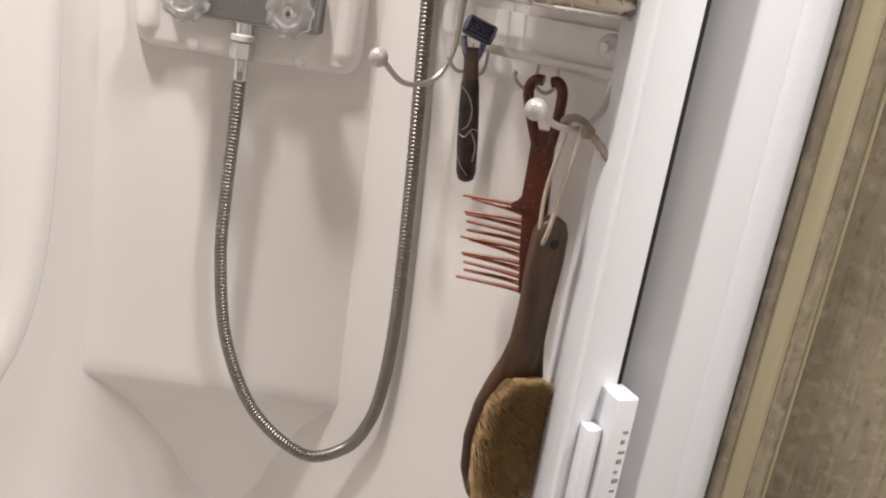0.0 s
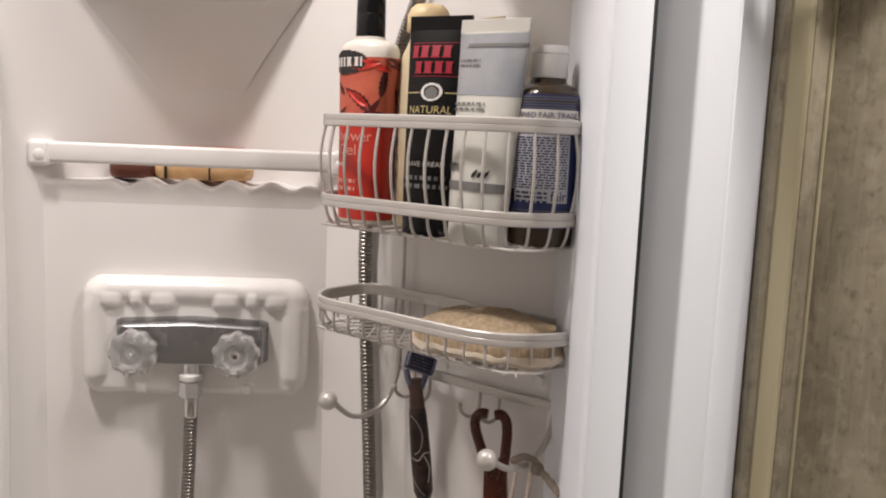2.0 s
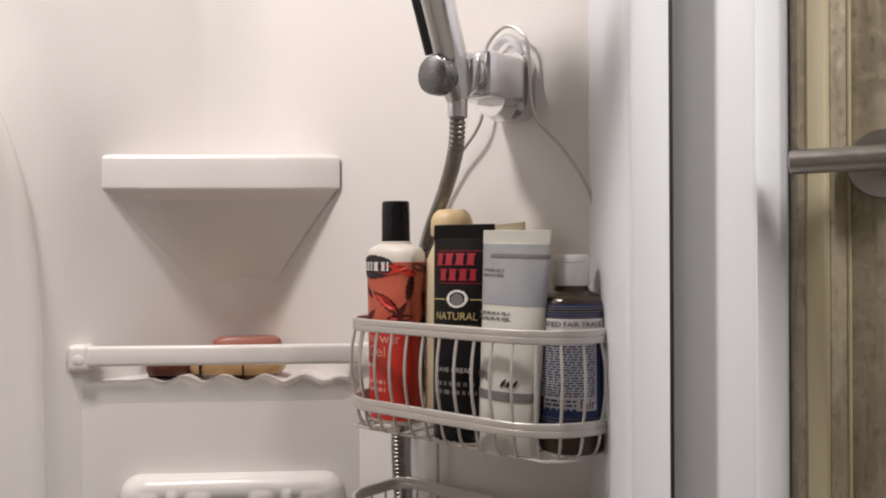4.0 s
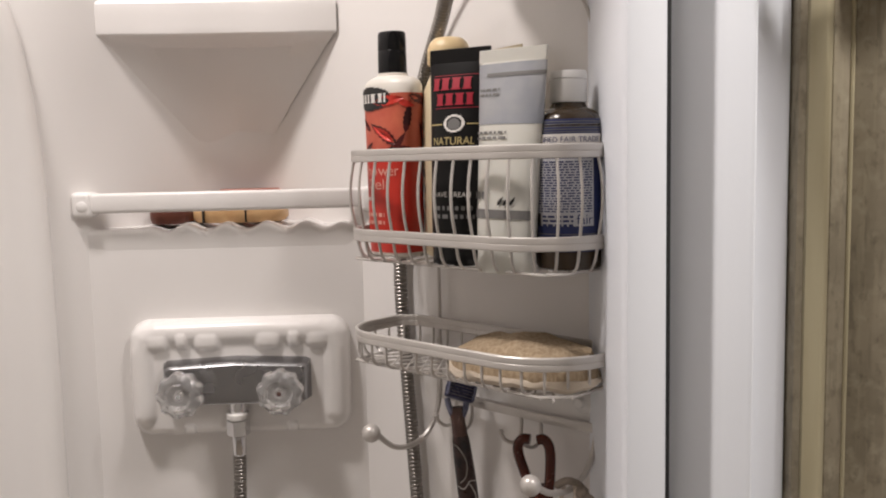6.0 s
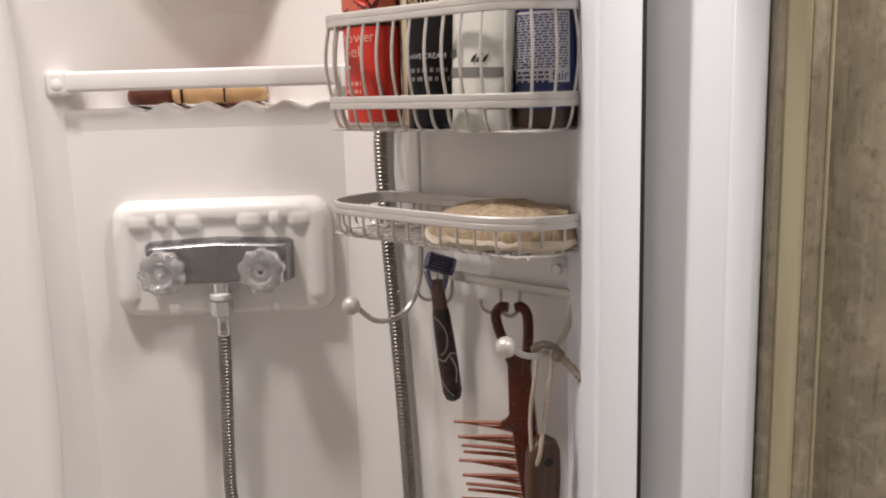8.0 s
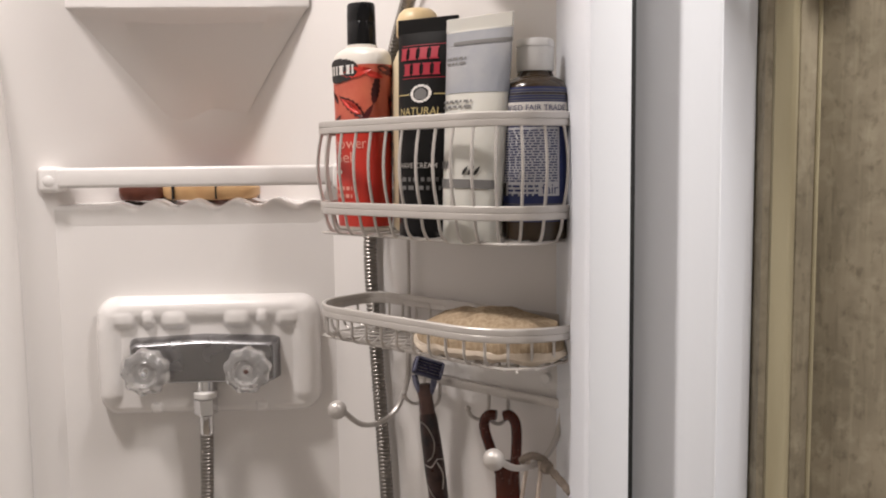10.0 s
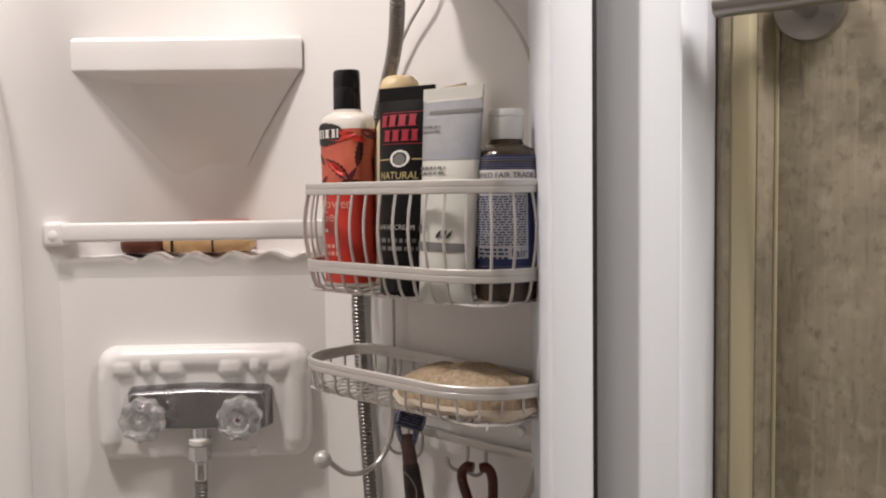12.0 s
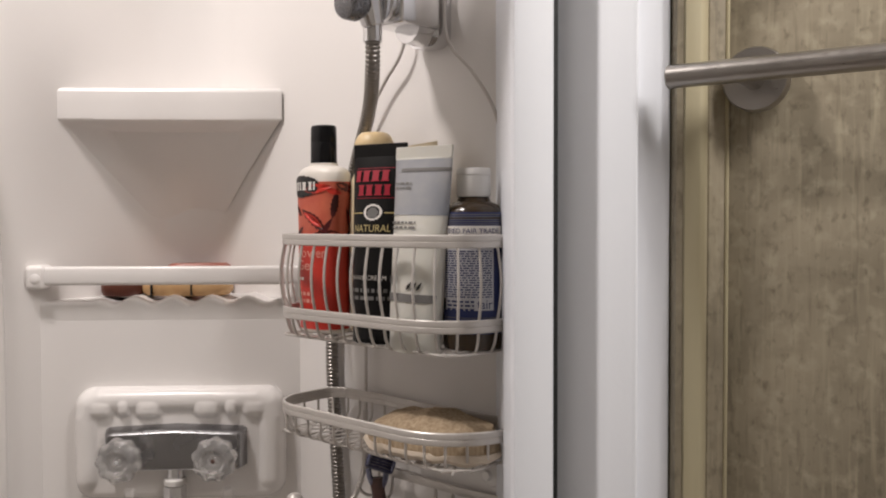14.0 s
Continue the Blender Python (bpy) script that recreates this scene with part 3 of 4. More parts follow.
for k in range(-3, 15):
    a, b = u0 + k * 0.018, u0 + k * 0.018 + (n1 - n0) * 0.7
    for p, q in (((a, n0), (b, n1)), ((b, n0), (a, n1))):
        lo, hi = max(min(p[0], q[0]), u0), min(max(p[0], q[0]), u1)
        if hi - lo > 0.012:
            f = lambda u: p[1] + (q[1] - p[1]) * (u - p[0]) / (q[0] - p[0])
            part("mesh_wire", tube_bm([(lo, -f(lo), 1.1285), (hi, -f(hi), 1.1285)], 0.001, 5), WIRE, caddy)

# frame: two long wires that meet in a loop above and curl out into arms below
frame_right = [(0.306, -0.010, 1.10), (0.306, -0.009, 1.20), (0.307, -0.008, 1.33), (0.307, -0.008, 1.390), (0.302, -0.009, 1.420), (0.292, -0.010, 1.446), (0.270, -0.011, 1.476), (0.247, -0.012, 1.499), (0.2385, -0.012, 1.520),
               (0.237, -0.012, 1.555), (0.2325, -0.012, 1.577), (0.212, -0.012, 1.589)]
frame_left = [(0.424 - x, y, z) for x, y, z in frame_right]
frame_left[0] = (0.123, -0.010, 1.10)
frame_left[1] = (0.123, -0.009, 1.20)
frame_left[2] = (0.121, -0.008, 1.33)
part("frame_wire", tube_bm(curve(frame_right + frame_left[-2::-1], 8), 0.0017, 8), WIRE, caddy)
inner_loop = [(0.227, -0.013, 1.520), (0.228, -0.013, 1.555), (0.224, -0.013, 1.571), (0.212, -0.013, 1.578), (0.200, -0.013, 1.571), (0.196, -0.013, 1.555), (0.197, -0.013, 1.520)]
part("hanging_loop", tube_bm(curve(inner_loop, 8), 0.004, 10), FROST, caddy, "clear plastic hanging sleeve")
for u, ball_u, ball_n, ball_z in ((0.123, 0.111, 0.094, 1.062), (0.306, 0.292, 0.088, 1.054)):
    arm = curve([(u, -0.010, 1.14), (u, -0.011, 1.10), (u, -0.014, 1.075), (u - 0.001, -0.026, 1.052), (u - 0.004, -0.045, 1.041), (u - 0.008, -0.068, 1.043), (ball_u, -ball_n + 0.006, ball_z - 0.002)], 8)
    part("arm", tube_bm(arm, 0.0027, 8), WIRE, caddy)
    part("arm_ball", turned_bm([(0.0001, -0.0088)] + [(0.0088 * math.cos(radians(a)), 0.0088 * math.sin(radians(a))) for a in range(-75, 90, 15)] + [(0.0001, 0.0088)], "z", 20), WIRE, caddy, "pearly white ball end", pose(ball_u, -ball_n, ball_z))
part("cross_bar", tube_bm([(0.123, -0.010, 1.084), (0.17, -0.013, 1.0835), (0.26, -0.013, 1.0835), (0.306, -0.010, 1.084)], 0, 10, False, (0.0015, 0.0042)), WIRE, caddy)
part("clear_plate", box_bm((0.135, -0.0045, 1.086), (0.302, -0.0030, 1.118), 0.0006, 1), PLATE, caddy, "clear plastic plate")
part("suction_cup", turned_bm([(0.013, -0.001), (0.011, -0.006), (0.005, -0.009), (0.004, -0.013)], "y", 20), PLATE, caddy, "clear suction cup", pose(0.288, 0, 1.104))
for u in (0.146, 0.166, 0.226, 0.248):
    line = curve([(u, -0.013, 1.085), (u, -0.0135, 1.068), (u - 0.001, -0.017, 1.0605), (u - 0.003, -0.024, 1.0585), (u - 0.006, -0.031, 1.063), (u - 0.007, -0.034, 1.069)], 6)
    part("hook", tube_bm(line, 0.0017, 8), WIRE, caddy)
    part("hook_tip", turned_bm([(0.0001, -0.0028), (0.002, -0.002), (0.0028, 0), (0.002, 0.002), (0.0001, 0.0028)], "z", 12), WIRE, caddy, m=pose(u - 0.007, -0.034, 1.070))

# ---- hand shower in its holder ----
KNOB_GREY = material("dark_chrome", (0.20, 0.20, 0.21), 0.28, 0.9)
holder = thing("shower_holder", RIGHT, "chrome hand shower bracket on the shower wall", "shower holder")
part("wall_plate", skin(bmesh.new(), [[(x, y, z) for x, _, z in rounded_rect(0.0205, 0.030, 0.012, 0, 6, 0.215, 1.533)] for y in (0.0, -0.015, -0.017)]), CHROME, holder)
part("block", box_bm((0.194, -0.066, 1.517), (0.236, -0.014, 1.556), 0.004), CHROME, holder)
part("lower_lug", turned_bm([(0.016, -0.040), (0.017, -0.030), (0.017, -0.014)], "y", 24), CHROME, holder, m=pose(0.216, 0, 1.520))
part("ring", turned_bm([(0.0150, -0.0745), (0.0185, -0.0735), (0.0185, -0.0700), (0.0165, -0.0690), (0.0165, -0.064)], "y", 28), CHROME, holder, m=pose(0.2145, 0, 1.5365))
part("socket", turned_bm([(0.0088, -0.022), (0.0100, -0.021), (0.0122, -0.010), (0.0158, 0.010), (0.0165, 0.012)], "z", 28), CHROME, holder, m=pose(0.2135, -0.0880, 1.5340, 17, -3, 0))
part("knob", turned_bm([(0.0130, -0.1140), (0.0155, -0.1125), (0.0165, -0.1095), (0.0165, -0.1000), (0.0140, -0.0985), (0.0120, -0.090)], "y", 32), KNOB_GREY, holder, "dark round knob", pose(0.2125, 0, 1.5310))
shower = thing("hand_shower", RIGHT @ pose(0.2135, -0.0880, 1.5340, 17, -3, 0), "chrome hand shower resting in its wall bracket", "hand shower")
part("handle", turned_bm([(0.0150, 0.010), (0.0160, 0.0135), (0.0163, 0.05), (0.0175, 0.10), (0.0165, 0.15), (0.0145, 0.175)], "z", 28), CHROME, shower)
part("neck", tube_bm(curve([(0, 0, 0.165), (0, -0.006, 0.195), (0, -0.026, 0.222), (0, -0.050, 0.232)], 6), 0.0140, 16), CHROME, shower)
# black strip laid on the handle for a dark reflection in its chrome
part("reflection_streak", tube_bm([(-0.006, -0.0150, 0.020), (-0.006, -0.0160, 0.08), (-0.006, -0.0155, 0.15)], 0.0040, 8), BLACK, shower, "dark streak drawn as a reflection in the chrome")
# out of view; size and place chosen so the head shades the wall below
part("head", turned_bm([(0.014, 0.006), (0.040, 0.0), (0.056, -0.012), (0.060, -0.022), (0.057, -0.028)], "y", 36), CHROME, shower, m=pose(0.012, -0.058, 0.226, 38, 0, 12))

# ---- towel bar ----
d = Matrix.Rotation(radians(WALL_DIR), 4, "Z")
towel = thing("towel_bar", pose(0.417, 0.658, 1.4505, 0, 0, WALL_DIR), "brushed steel towel bar on the wallboard", "towel bar")
part("rod", turned_bm([(0.0082, 0.0), (0.0092, 0.001), (0.0092, 0.70), (0.0082, 0.701)], "x", 28), STEEL, towel)
for x in (0.057, 0.62):
    part("flange", turned_bm([(0.0255, 0.050), (0.0255, 0.040), (0.0245, 0.0385)], "y", 36), STEEL, towel, m=pose(x, 0, -0.001))
    part("post", turned_bm([(0.008, 0.045), (0.0078, 0.0)], "y", 20), STEEL, towel, m=pose(x, 0, -0.002))

# ---- soaps ----
SOAP_BROWN = material("brown_soap", (0.12, 0.035, 0.02), 0.45, second=(0.07, 0.02, 0.012), scale=60, amount=0.7, bump=0.1)
SOAP_TAN = material("tan_soap", (0.50, 0.30, 0.14), 0.42, second=(0.62, 0.42, 0.22), scale=50, amount=0.6, bump=0.1)
SOAP_PINK = material("pink_soap", (0.42, 0.17, 0.13), 0.4, second=(0.36, 0.13, 0.10), scale=40, amount=0.5)


def soap_bm(hx, hy, hz):
    return skin(bmesh.new(), [ellipse_loop(z * hz, hx * s, hy * s, 3.0, 32) for z, s in ((-1, 0.80), (-0.9, 0.92), (-0.4, 1.0), (0.4, 1.0), (0.85, 0.93), (1, 0.80))])


single("soap_bar", soap_bm(0.024, 0.022, 0.009), SOAP_BROWN, pose(-0.122, 1.012, 1.2605, 0, 0, 8), "worn dark brown bar of soap on the tray", "soap")
tan = thing("soap_bar", pose(-0.048, 1.016, 1.2605, 0, 0, -4), "tan bar of soap with two dark lines on the tray", "soap")
part("bar", soap_bm(0.053, 0.026, 0.009), SOAP_TAN, tan)
for x in (-0.035, 0.012):
    part("line", skin(bmesh.new(), [[(x - 0.0008 + dx, y, z) for y, z in ((-0.0266, -0.008), (-0.0268, 0.008), (-0.020, 0.0088), (-0.020, -0.008))] for dx in (0, 0.0016)]), BLACK, tan, "dark line")
single("soap_bar", soap_bm(0.041, 0.018, 0.0192), SOAP_PINK, pose(-0.046, 1.066, 1.2677, 0, 0, 6), "reddish pink bar of soap at the back of the tray", "soap")

# ---- things in the upper basket ----
FLOOR_Z = 1.2275
WHITE_PLASTIC = material("white_plastic", (0.74, 0.70, 0.64), 0.35, second=(0.68, 0.62, 0.55), scale=20, sub=0.1)
CAP_BLACK = material("black_cap", (0.007, 0.007, 0.008), 0.25, rough_var=0.02, spec=0.3)
RED_LABEL = material("red_label", (0.56, 0.035, 0.022), 0.35, second=(0.45, 0.04, 0.025), scale=30)
ORANGE = material("orange_print", (0.60, 0.15, 0.085), 0.35, second=(0.40, 0.035, 0.03), scale=35, amount=0.7)
DARK_RED = material("dark_red_print", (0.045, 0.008, 0.008), 0.35, second=(0.14, 0.012, 0.014), scale=60, amount=0.8)
INK_WHITE = material("white_print", (0.75, 0.72, 0.68), 0.4)
INK_PALE = material("pale_grey_print", (0.50, 0.50, 0.52), 0.45)
INK_PINK = material("pale_print", (0.75, 0.35, 0.28), 0.4)
INK_BLACK = material("black_print", (0.015, 0.014, 0.014), 0.35)
INK_GREY = material("grey_print", (0.16, 0.155, 0.15), 0.4)
INK_RED = material("red_print", (0.33, 0.014, 0.03), 0.4)
INK_GOLD = material("gold_print", (0.50, 0.40, 0.18), 0.4)
TUBE_BLACK = material("black_tube", (0.008, 0.0075, 0.0075), 0.4, second=(0.012, 0.011, 0.011), scale=40, spec=0.2)
TUBE_WHITE = material("milky_tube", (0.62, 0.61, 0.56), 0.32, second=(0.56, 0.55, 0.50), scale=14, amount=0.6, sub=0.15)
TUBE_CLEAR = material("clear_tube", (0.44, 0.44, 0.445), 0.20, second=(0.24, 0.27, 0.33), scale=20, amount=0.7, transmission=0.15)
CREAM = material("cream_plastic", (0.72, 0.55, 0.31), 0.4, second=(0.64, 0.50, 0.30), scale=30)
CREAM_BODY = material("cream_bottle", (0.74, 0.64, 0.44), 0.38, second=(0.70, 0.58, 0.38), scale=20, sub=0.1)
AMBER = material("amber_bottle", (0.035, 0.022, 0.012), 0.15, second=(0.05, 0.032, 0.016), scale=20)
BLUE = material("blue_label", (0.016, 0.026, 0.105), 0.4, second=(0.022, 0.034, 0.12), scale=40)
CAP_WHITE = material("white_cap", (0.74, 0.73, 0.71), 0.4)


def bars(parent, sections, rows, mat, s0, s1, z0, z1, fill=0.8, seed=3, proud=0.0012):
    """Rows of unreadable print, as short bars."""
    rnd = random.Random(seed)
    bm = bmesh.new()
    step = (z1 - z0) / rows
    for r in range(rows):
        z = z0 + step * r
        s = s0
        while s < s1:
            w = rnd.uniform(0.0015, 0.006)
            e = min(s + w, s1)
            n = max(1, int((e - s) / 0.002))
            lo = [bm.verts.new(on_body(sections, s + (e - s) * i / n, z, proud)) for i in range(n + 1)]
            hi = [bm.verts.new(on_body(sections, s + (e - s) * i / n, z + step * 0.5, proud)) for i in range(n + 1)]
            for i in range(n):
                bm.faces.new((lo[i], lo[i + 1], hi[i + 1], hi[i]))
            s = e + 0.0012 / fill
    part("fine_print", bm, mat, parent)


def blocks(parent, sections, mat, spans, z0, z1, proud=0.0012):
    """A row of plain coloured blocks in place of a brand's letters, each with a slim foot and head."""
    for a, b in spans:
        bm = bmesh.new()
        for lo, hi, p, q in ((0.0, 0.12, a, b), (0.12, 0.88, a + (b - a) * 0.12, b - (b - a) * 0.12), (0.88, 1.0, a, b)):
            n = 4
            rows = [[bm.verts.new(on_body(sections, p + (q - p) * i / n, z0 + (z1 - z0) * f, proud)) for i in range(n + 1)] for f in (lo, hi)]
            for i in range(n):
                bm.faces.new((rows[0][i], rows[0][i + 1], rows[1][i + 1], rows[1][i]))
        bmesh.ops.remove_doubles(bm, verts=bm.verts, dist=1e-6)
        part("brand_mark", bm, mat, parent)


def words(parent, sections, text, height, s, z, mat, spread=1.0, proud=0.0012):
    part("lettering", words_bm(text, height, lambda x, y: on_body(sections, s + x, z + y, proud), spread), mat, parent)


def leaf_bm(sections, s, z, size, turn, proud):
    """A pointed, toothed leaf printed on a body."""
    bm = bmesh.new()
    out = []
    for side in (1, -1):
        for k in range(15):
            f = k / 14 if side > 0 else 1 - k / 14
            w = math.sin(math.pi * f ** 0.8) * (1 - 0.28 * (k % 2)) * 0.34
            out.append((size * (2 * f - 1), side * size * w))
    ring = [bm.verts.new(on_body(sections, s + x * math.cos(turn) - y * math.sin(turn), z + x * math.sin(turn) + y * math.cos(turn), proud)) for x, y in out]
    mid = bm.verts.new(on_body(sections, s, z, proud))
    for i in range(len(ring)):
        if (ring[i].co - ring[(i + 1) % len(ring)].co).length > 1e-6:
            bm.faces.new((mid, ring[i], ring[(i + 1) % len(ring)]))
    return bm


# shower gel
gel_rows = [(0.0, 0.026, 0.018, 2.4), (0.002, 0.0285, 0.0205, 2.4), (0.02, 0.0292, 0.0215, 2.4), (0.09, 0.0298, 0.022, 2.4), (0.125, 0.0312, 0.0218, 2.4), (0.151, 0.0330, 0.0215, 2.4), (0.1575, 0.0326, 0.0210, 2.3), (0.1615, 0.0300, 0.0195, 2.2), (0.1640, 0.0240, 0.0170, 2.1), (0.1655, 0.0165, 0.0148, 2.0), (0.168, 0.0155, 0.0145, 2.0)]
gel = thing("shower_gel_bottle", RIGHT @ pose(0.116, -0.058, FLOOR_Z, 0, 0, 0) @ Matrix.Diagonal((0.93, 0.93, 1, 1)), "red shower gel bottle with a black cap in the caddy", "bottle")
part("body", lathe_bm(gel_rows), WHITE_PLASTIC, gel)
part("cap", skin(bmesh.new(), [ellipse_loop(z, r, r * 0.82, 2.2, 32) for z, r in ((0.1655, 0.0146), (0.167, 0.0152), (0.188, 0.0150), (0.1885, 0.0147), (0.1895, 0.0150), (0.2035, 0.0147), (0.2055, 0.0136))]), CAP_BLACK, gel, "glossy black flip cap")
part("label_lower", label_bm(gel_rows, -0.040, 0.060, 0.004, 0.092), RED_LABEL, gel, "red label")
part("label_band", label_bm(gel_rows, -0.040, 0.060, 0.0885, 0.0915, 0.0008), INK_BLACK, gel)
part("label_upper", label_bm(gel_rows, -0.040, 0.060, 0.0918, 0.149), ORANGE, gel, "orange label with dark leaves")
for s, z, size, turn in ((0.006, 0.112, 0.017, 2.45), (0.031, 0.128, 0.0155, 1.35), (0.050, 0.111, 0.013, 2.0), (0.020, 0.0975, 0.016, 0.12), (0.052, 0.098, 0.012, 0.5), (0.046, 0.143, 0.014, -0.25), (-0.012, 0.099, 0.010, 0.7), (0.022, 0.106, 0.010, 0.9), (-0.014, 0.122, 0.009, 2.4)):
    part("leaf", leaf_bm(gel_rows, s, z, size, turn, 0.0010), DARK_RED, gel, "dark printed leaf")
for s, z, size, turn in ((0.005, 0.1125, 0.012, 2.45), (0.012, 0.1425, 0.015, 0.12), (0.050, 0.1115, 0.007, 2.0), (0.030, 0.139, 0.010, -0.2)):
    part("leaf", leaf_bm(gel_rows, s, z, size, turn, 0.0014), RED_LABEL, gel)
part("emblem", label_bm(gel_rows, -0.028, 0.012, 0.134, 0.1555, 0.0013, 28, 20, round_patch), INK_BLACK, gel, "black oval emblem")
blocks(gel, gel_rows, INK_WHITE, ((-0.0190, -0.0155), (-0.0140, -0.0105), (-0.0090, -0.0065), (-0.0050, -0.0005), (0.0010, 0.0045), (0.0058, 0.0080)), 0.1410, 0.1490, 0.0018)
words(gel, gel_rows, "Shower", 0.0100, 0.000, 0.079, INK_PINK, 0.9)
words(gel, gel_rows, "Gel", 0.0100, -0.004, 0.0665, INK_PINK, 0.9)
bars(gel, gel_rows, 1, INK_WHITE, -0.026, -0.004, 0.052, 0.058, 0.8, 7)
bars(gel, gel_rows, 2, INK_PINK, -0.026, 0.004, 0.030, 0.044, 0.8, 8)

# cream bottle behind
cream_rows = [(0.0, 0.026, 0.016, 2.2), (0.003, 0.029, 0.018, 2.2), (0.12, 0.0295, 0.0185, 2.2), (0.150, 0.027, 0.0175, 2.2), (0.166, 0.018, 0.014, 2.0), (0.172, 0.016, 0.0135, 2.0)]
cream = thing("lotion_bottle", RIGHT @ pose(0.1665, -0.036, FLOOR_Z, 0, 0, 0), "cream-coloured lotion bottle behind the tubes", "bottle")
part("body", lathe_bm(cream_rows), CREAM_BODY, cream)
part("cap", skin(bmesh.new(), [ellipse_loop(z, r, r, 2.0, 28) for z, r in ((0.1725, 0.0185), (0.174, 0.0195), (0.187, 0.0192), (0.193, 0.0165), (0.1965, 0.0125), (0.197, 0.010))]), CREAM, cream, "pale yellow domed cap")
bars(cream, cream_rows, 7, INK_GREY, -0.024, -0.014, 0.03, 0.13, 0.5, 4)


def squeeze_tube(name, at, label, turn, rows, crimp, mat_body, cap_mat, cap_h):
    """A squeeze tube that stands on its cap, its upper end pressed flat."""
    ob = thing(name, RIGHT @ at, label, "squeeze tube")
    part("body", lathe_bm(rows, 48), mat_body, ob)
    part("cap", skin(bmesh.new(), [ellipse_loop(z, r, r * 0.72, 2.0, 32) for z, r in ((0.0, rows[0][1] * 0.93), (0.002, rows[0][1] * 0.98), (cap_h - 0.001, rows[0][1] * 0.98), (cap_h, rows[0][1] * 0.9))]), cap_mat, ob)
    part("crimp", box_bm((-rows[-1][1], -0.0012, rows[-1][0] - 0.001), (rows[-1][1], 0.0012, rows[-1][0] + crimp), 0.0005, 1), mat_body, ob)
    return ob


shave_rows = [(0.020, 0.026, 0.018, 2.0), (0.05, 0.0268, 0.0178, 2.0), (0.10, 0.0275, 0.014, 2.0), (0.15, 0.0285, 0.008, 2.0), (0.172, 0.029, 0.0025, 2.0)]
shave = squeeze_tube("shave_cream_tube", pose(0.2065, -0.070, FLOOR_Z - 0.002, -2, 0, 14), "black shave cream tube with red and gold print", 0, shave_rows, 0.012, TUBE_BLACK, CAP_BLACK, 0.02)
blocks(shave, shave_rows, INK_RED, ((-0.0170, -0.0110), (-0.0098, -0.0040), (-0.0028, 0.0030), (0.0042, 0.0098)), 0.1485, 0.1590)
blocks(shave, shave_rows, INK_RED, ((-0.0130, -0.0075), (-0.0063, -0.0010), (0.0002, 0.0055), (0.0067, 0.0115)), 0.1355, 0.1455)
part("rule", label_bm(shave_rows, -0.0175, 0.020, 0.1608, 0.1613), INK_RED, shave)
part("rule", label_bm(shave_rows, -0.0150, 0.020, 0.1330, 0.1335), INK_RED, shave)
part("emblem", label_bm(shave_rows, -0.007, 0.007, 0.1125, 0.1275, 0.0010, 20, 16, lambda u, v: 0.55 < u * u + v * v < 1), INK_WHITE, shave, "pale round emblem")
part("emblem_middle", label_bm(shave_rows, -0.004, 0.004, 0.115, 0.1245, 0.0012, 16, 12, lambda u, v: u * u + (v + 0.2 * (v < 0)) ** 2 < 1), INK_GREY, shave)
part("rule", label_bm(shave_rows, -0.026, -0.0085, 0.119, 0.120), INK_GOLD, shave)
part("rule", label_bm(shave_rows, 0.0085, 0.026, 0.119, 0.120), INK_GOLD, shave)
words(shave, shave_rows, "NATURAL", 0.0066, -0.0008, 0.1050, INK_GOLD, 0.74)
words(shave, shave_rows, "SKIN CARE FOR MEN", 0.0030, -0.0015, 0.0965, INK_GOLD, 0.85)
words(shave, shave_rows, "SHAVE CREAM", 0.0044, -0.0015, 0.060, INK_WHITE, 0.80)
bars(shave, shave_rows, 2, INK_GREY, -0.018, 0.018, 0.040, 0.054, 0.6, 13)

clean_rows = [(0.020, 0.0265, 0.019, 2.0), (0.04, 0.0275, 0.019, 2.0), (0.09, 0.030, 0.015, 2.0), (0.14, 0.0325, 0.008, 2.0), (0.170, 0.034, 0.0022, 2.0)]
clean = squeeze_tube("cleanser_tube", pose(0.2620, -0.078, FLOOR_Z - 0.004, -3, 1, 0), "milky cleanser tube with a clear upper half and grey stripe", 0, clean_rows, 0.010, TUBE_WHITE, TUBE_WHITE, 0.02)
part("clear_field", label_bm(clean_rows, -0.036, 0.037, 0.119, 0.1685, 0.0004), TUBE_CLEAR, clean, "clear bluish tube wall")
part("stripe", label_bm(clean_rows, -0.016, 0.034, 0.1575, 0.1605, 0.0011), INK_GREY, clean, "dark grey stripe")
part("stripe", label_bm(clean_rows, -0.026, 0.030, 0.0440, 0.0510, 0.0008), INK_GREY, clean, "dark grey stripe")
bars(clean, clean_rows, 2, INK_GREY, -0.025, 0.004, 0.107, 0.1155, 0.9, 21)
for k in range(3):
    part("emblem_stroke", leaf_bm(clean_rows, 0.005 + 0.0042 * k, 0.0580, 0.0042, 1.1, 0.0012), INK_BLACK, clean)
bars(clean, clean_rows, 1, INK_GREY, -0.026, -0.006, 0.059, 0.071, 0.5, 24)
bars(clean, clean_rows, 2, INK_GREY, -0.022, -0.004, 0.142, 0.150, 0.9, 22)

back_rows = [(0.0, 0.018, 0.010, 2.0), (0.10, 0.020, 0.008, 2.0), (0.178, 0.022, 0.002, 2.0)]
single("lotion_tube", lathe_bm(back_rows), CREAM_BODY, RIGHT @ pose(0.238, -0.045, FLOOR_Z + 0.005, -4, -4, 0), "pale yellow squeeze tube standing behind the cleanser", "squeeze tube")

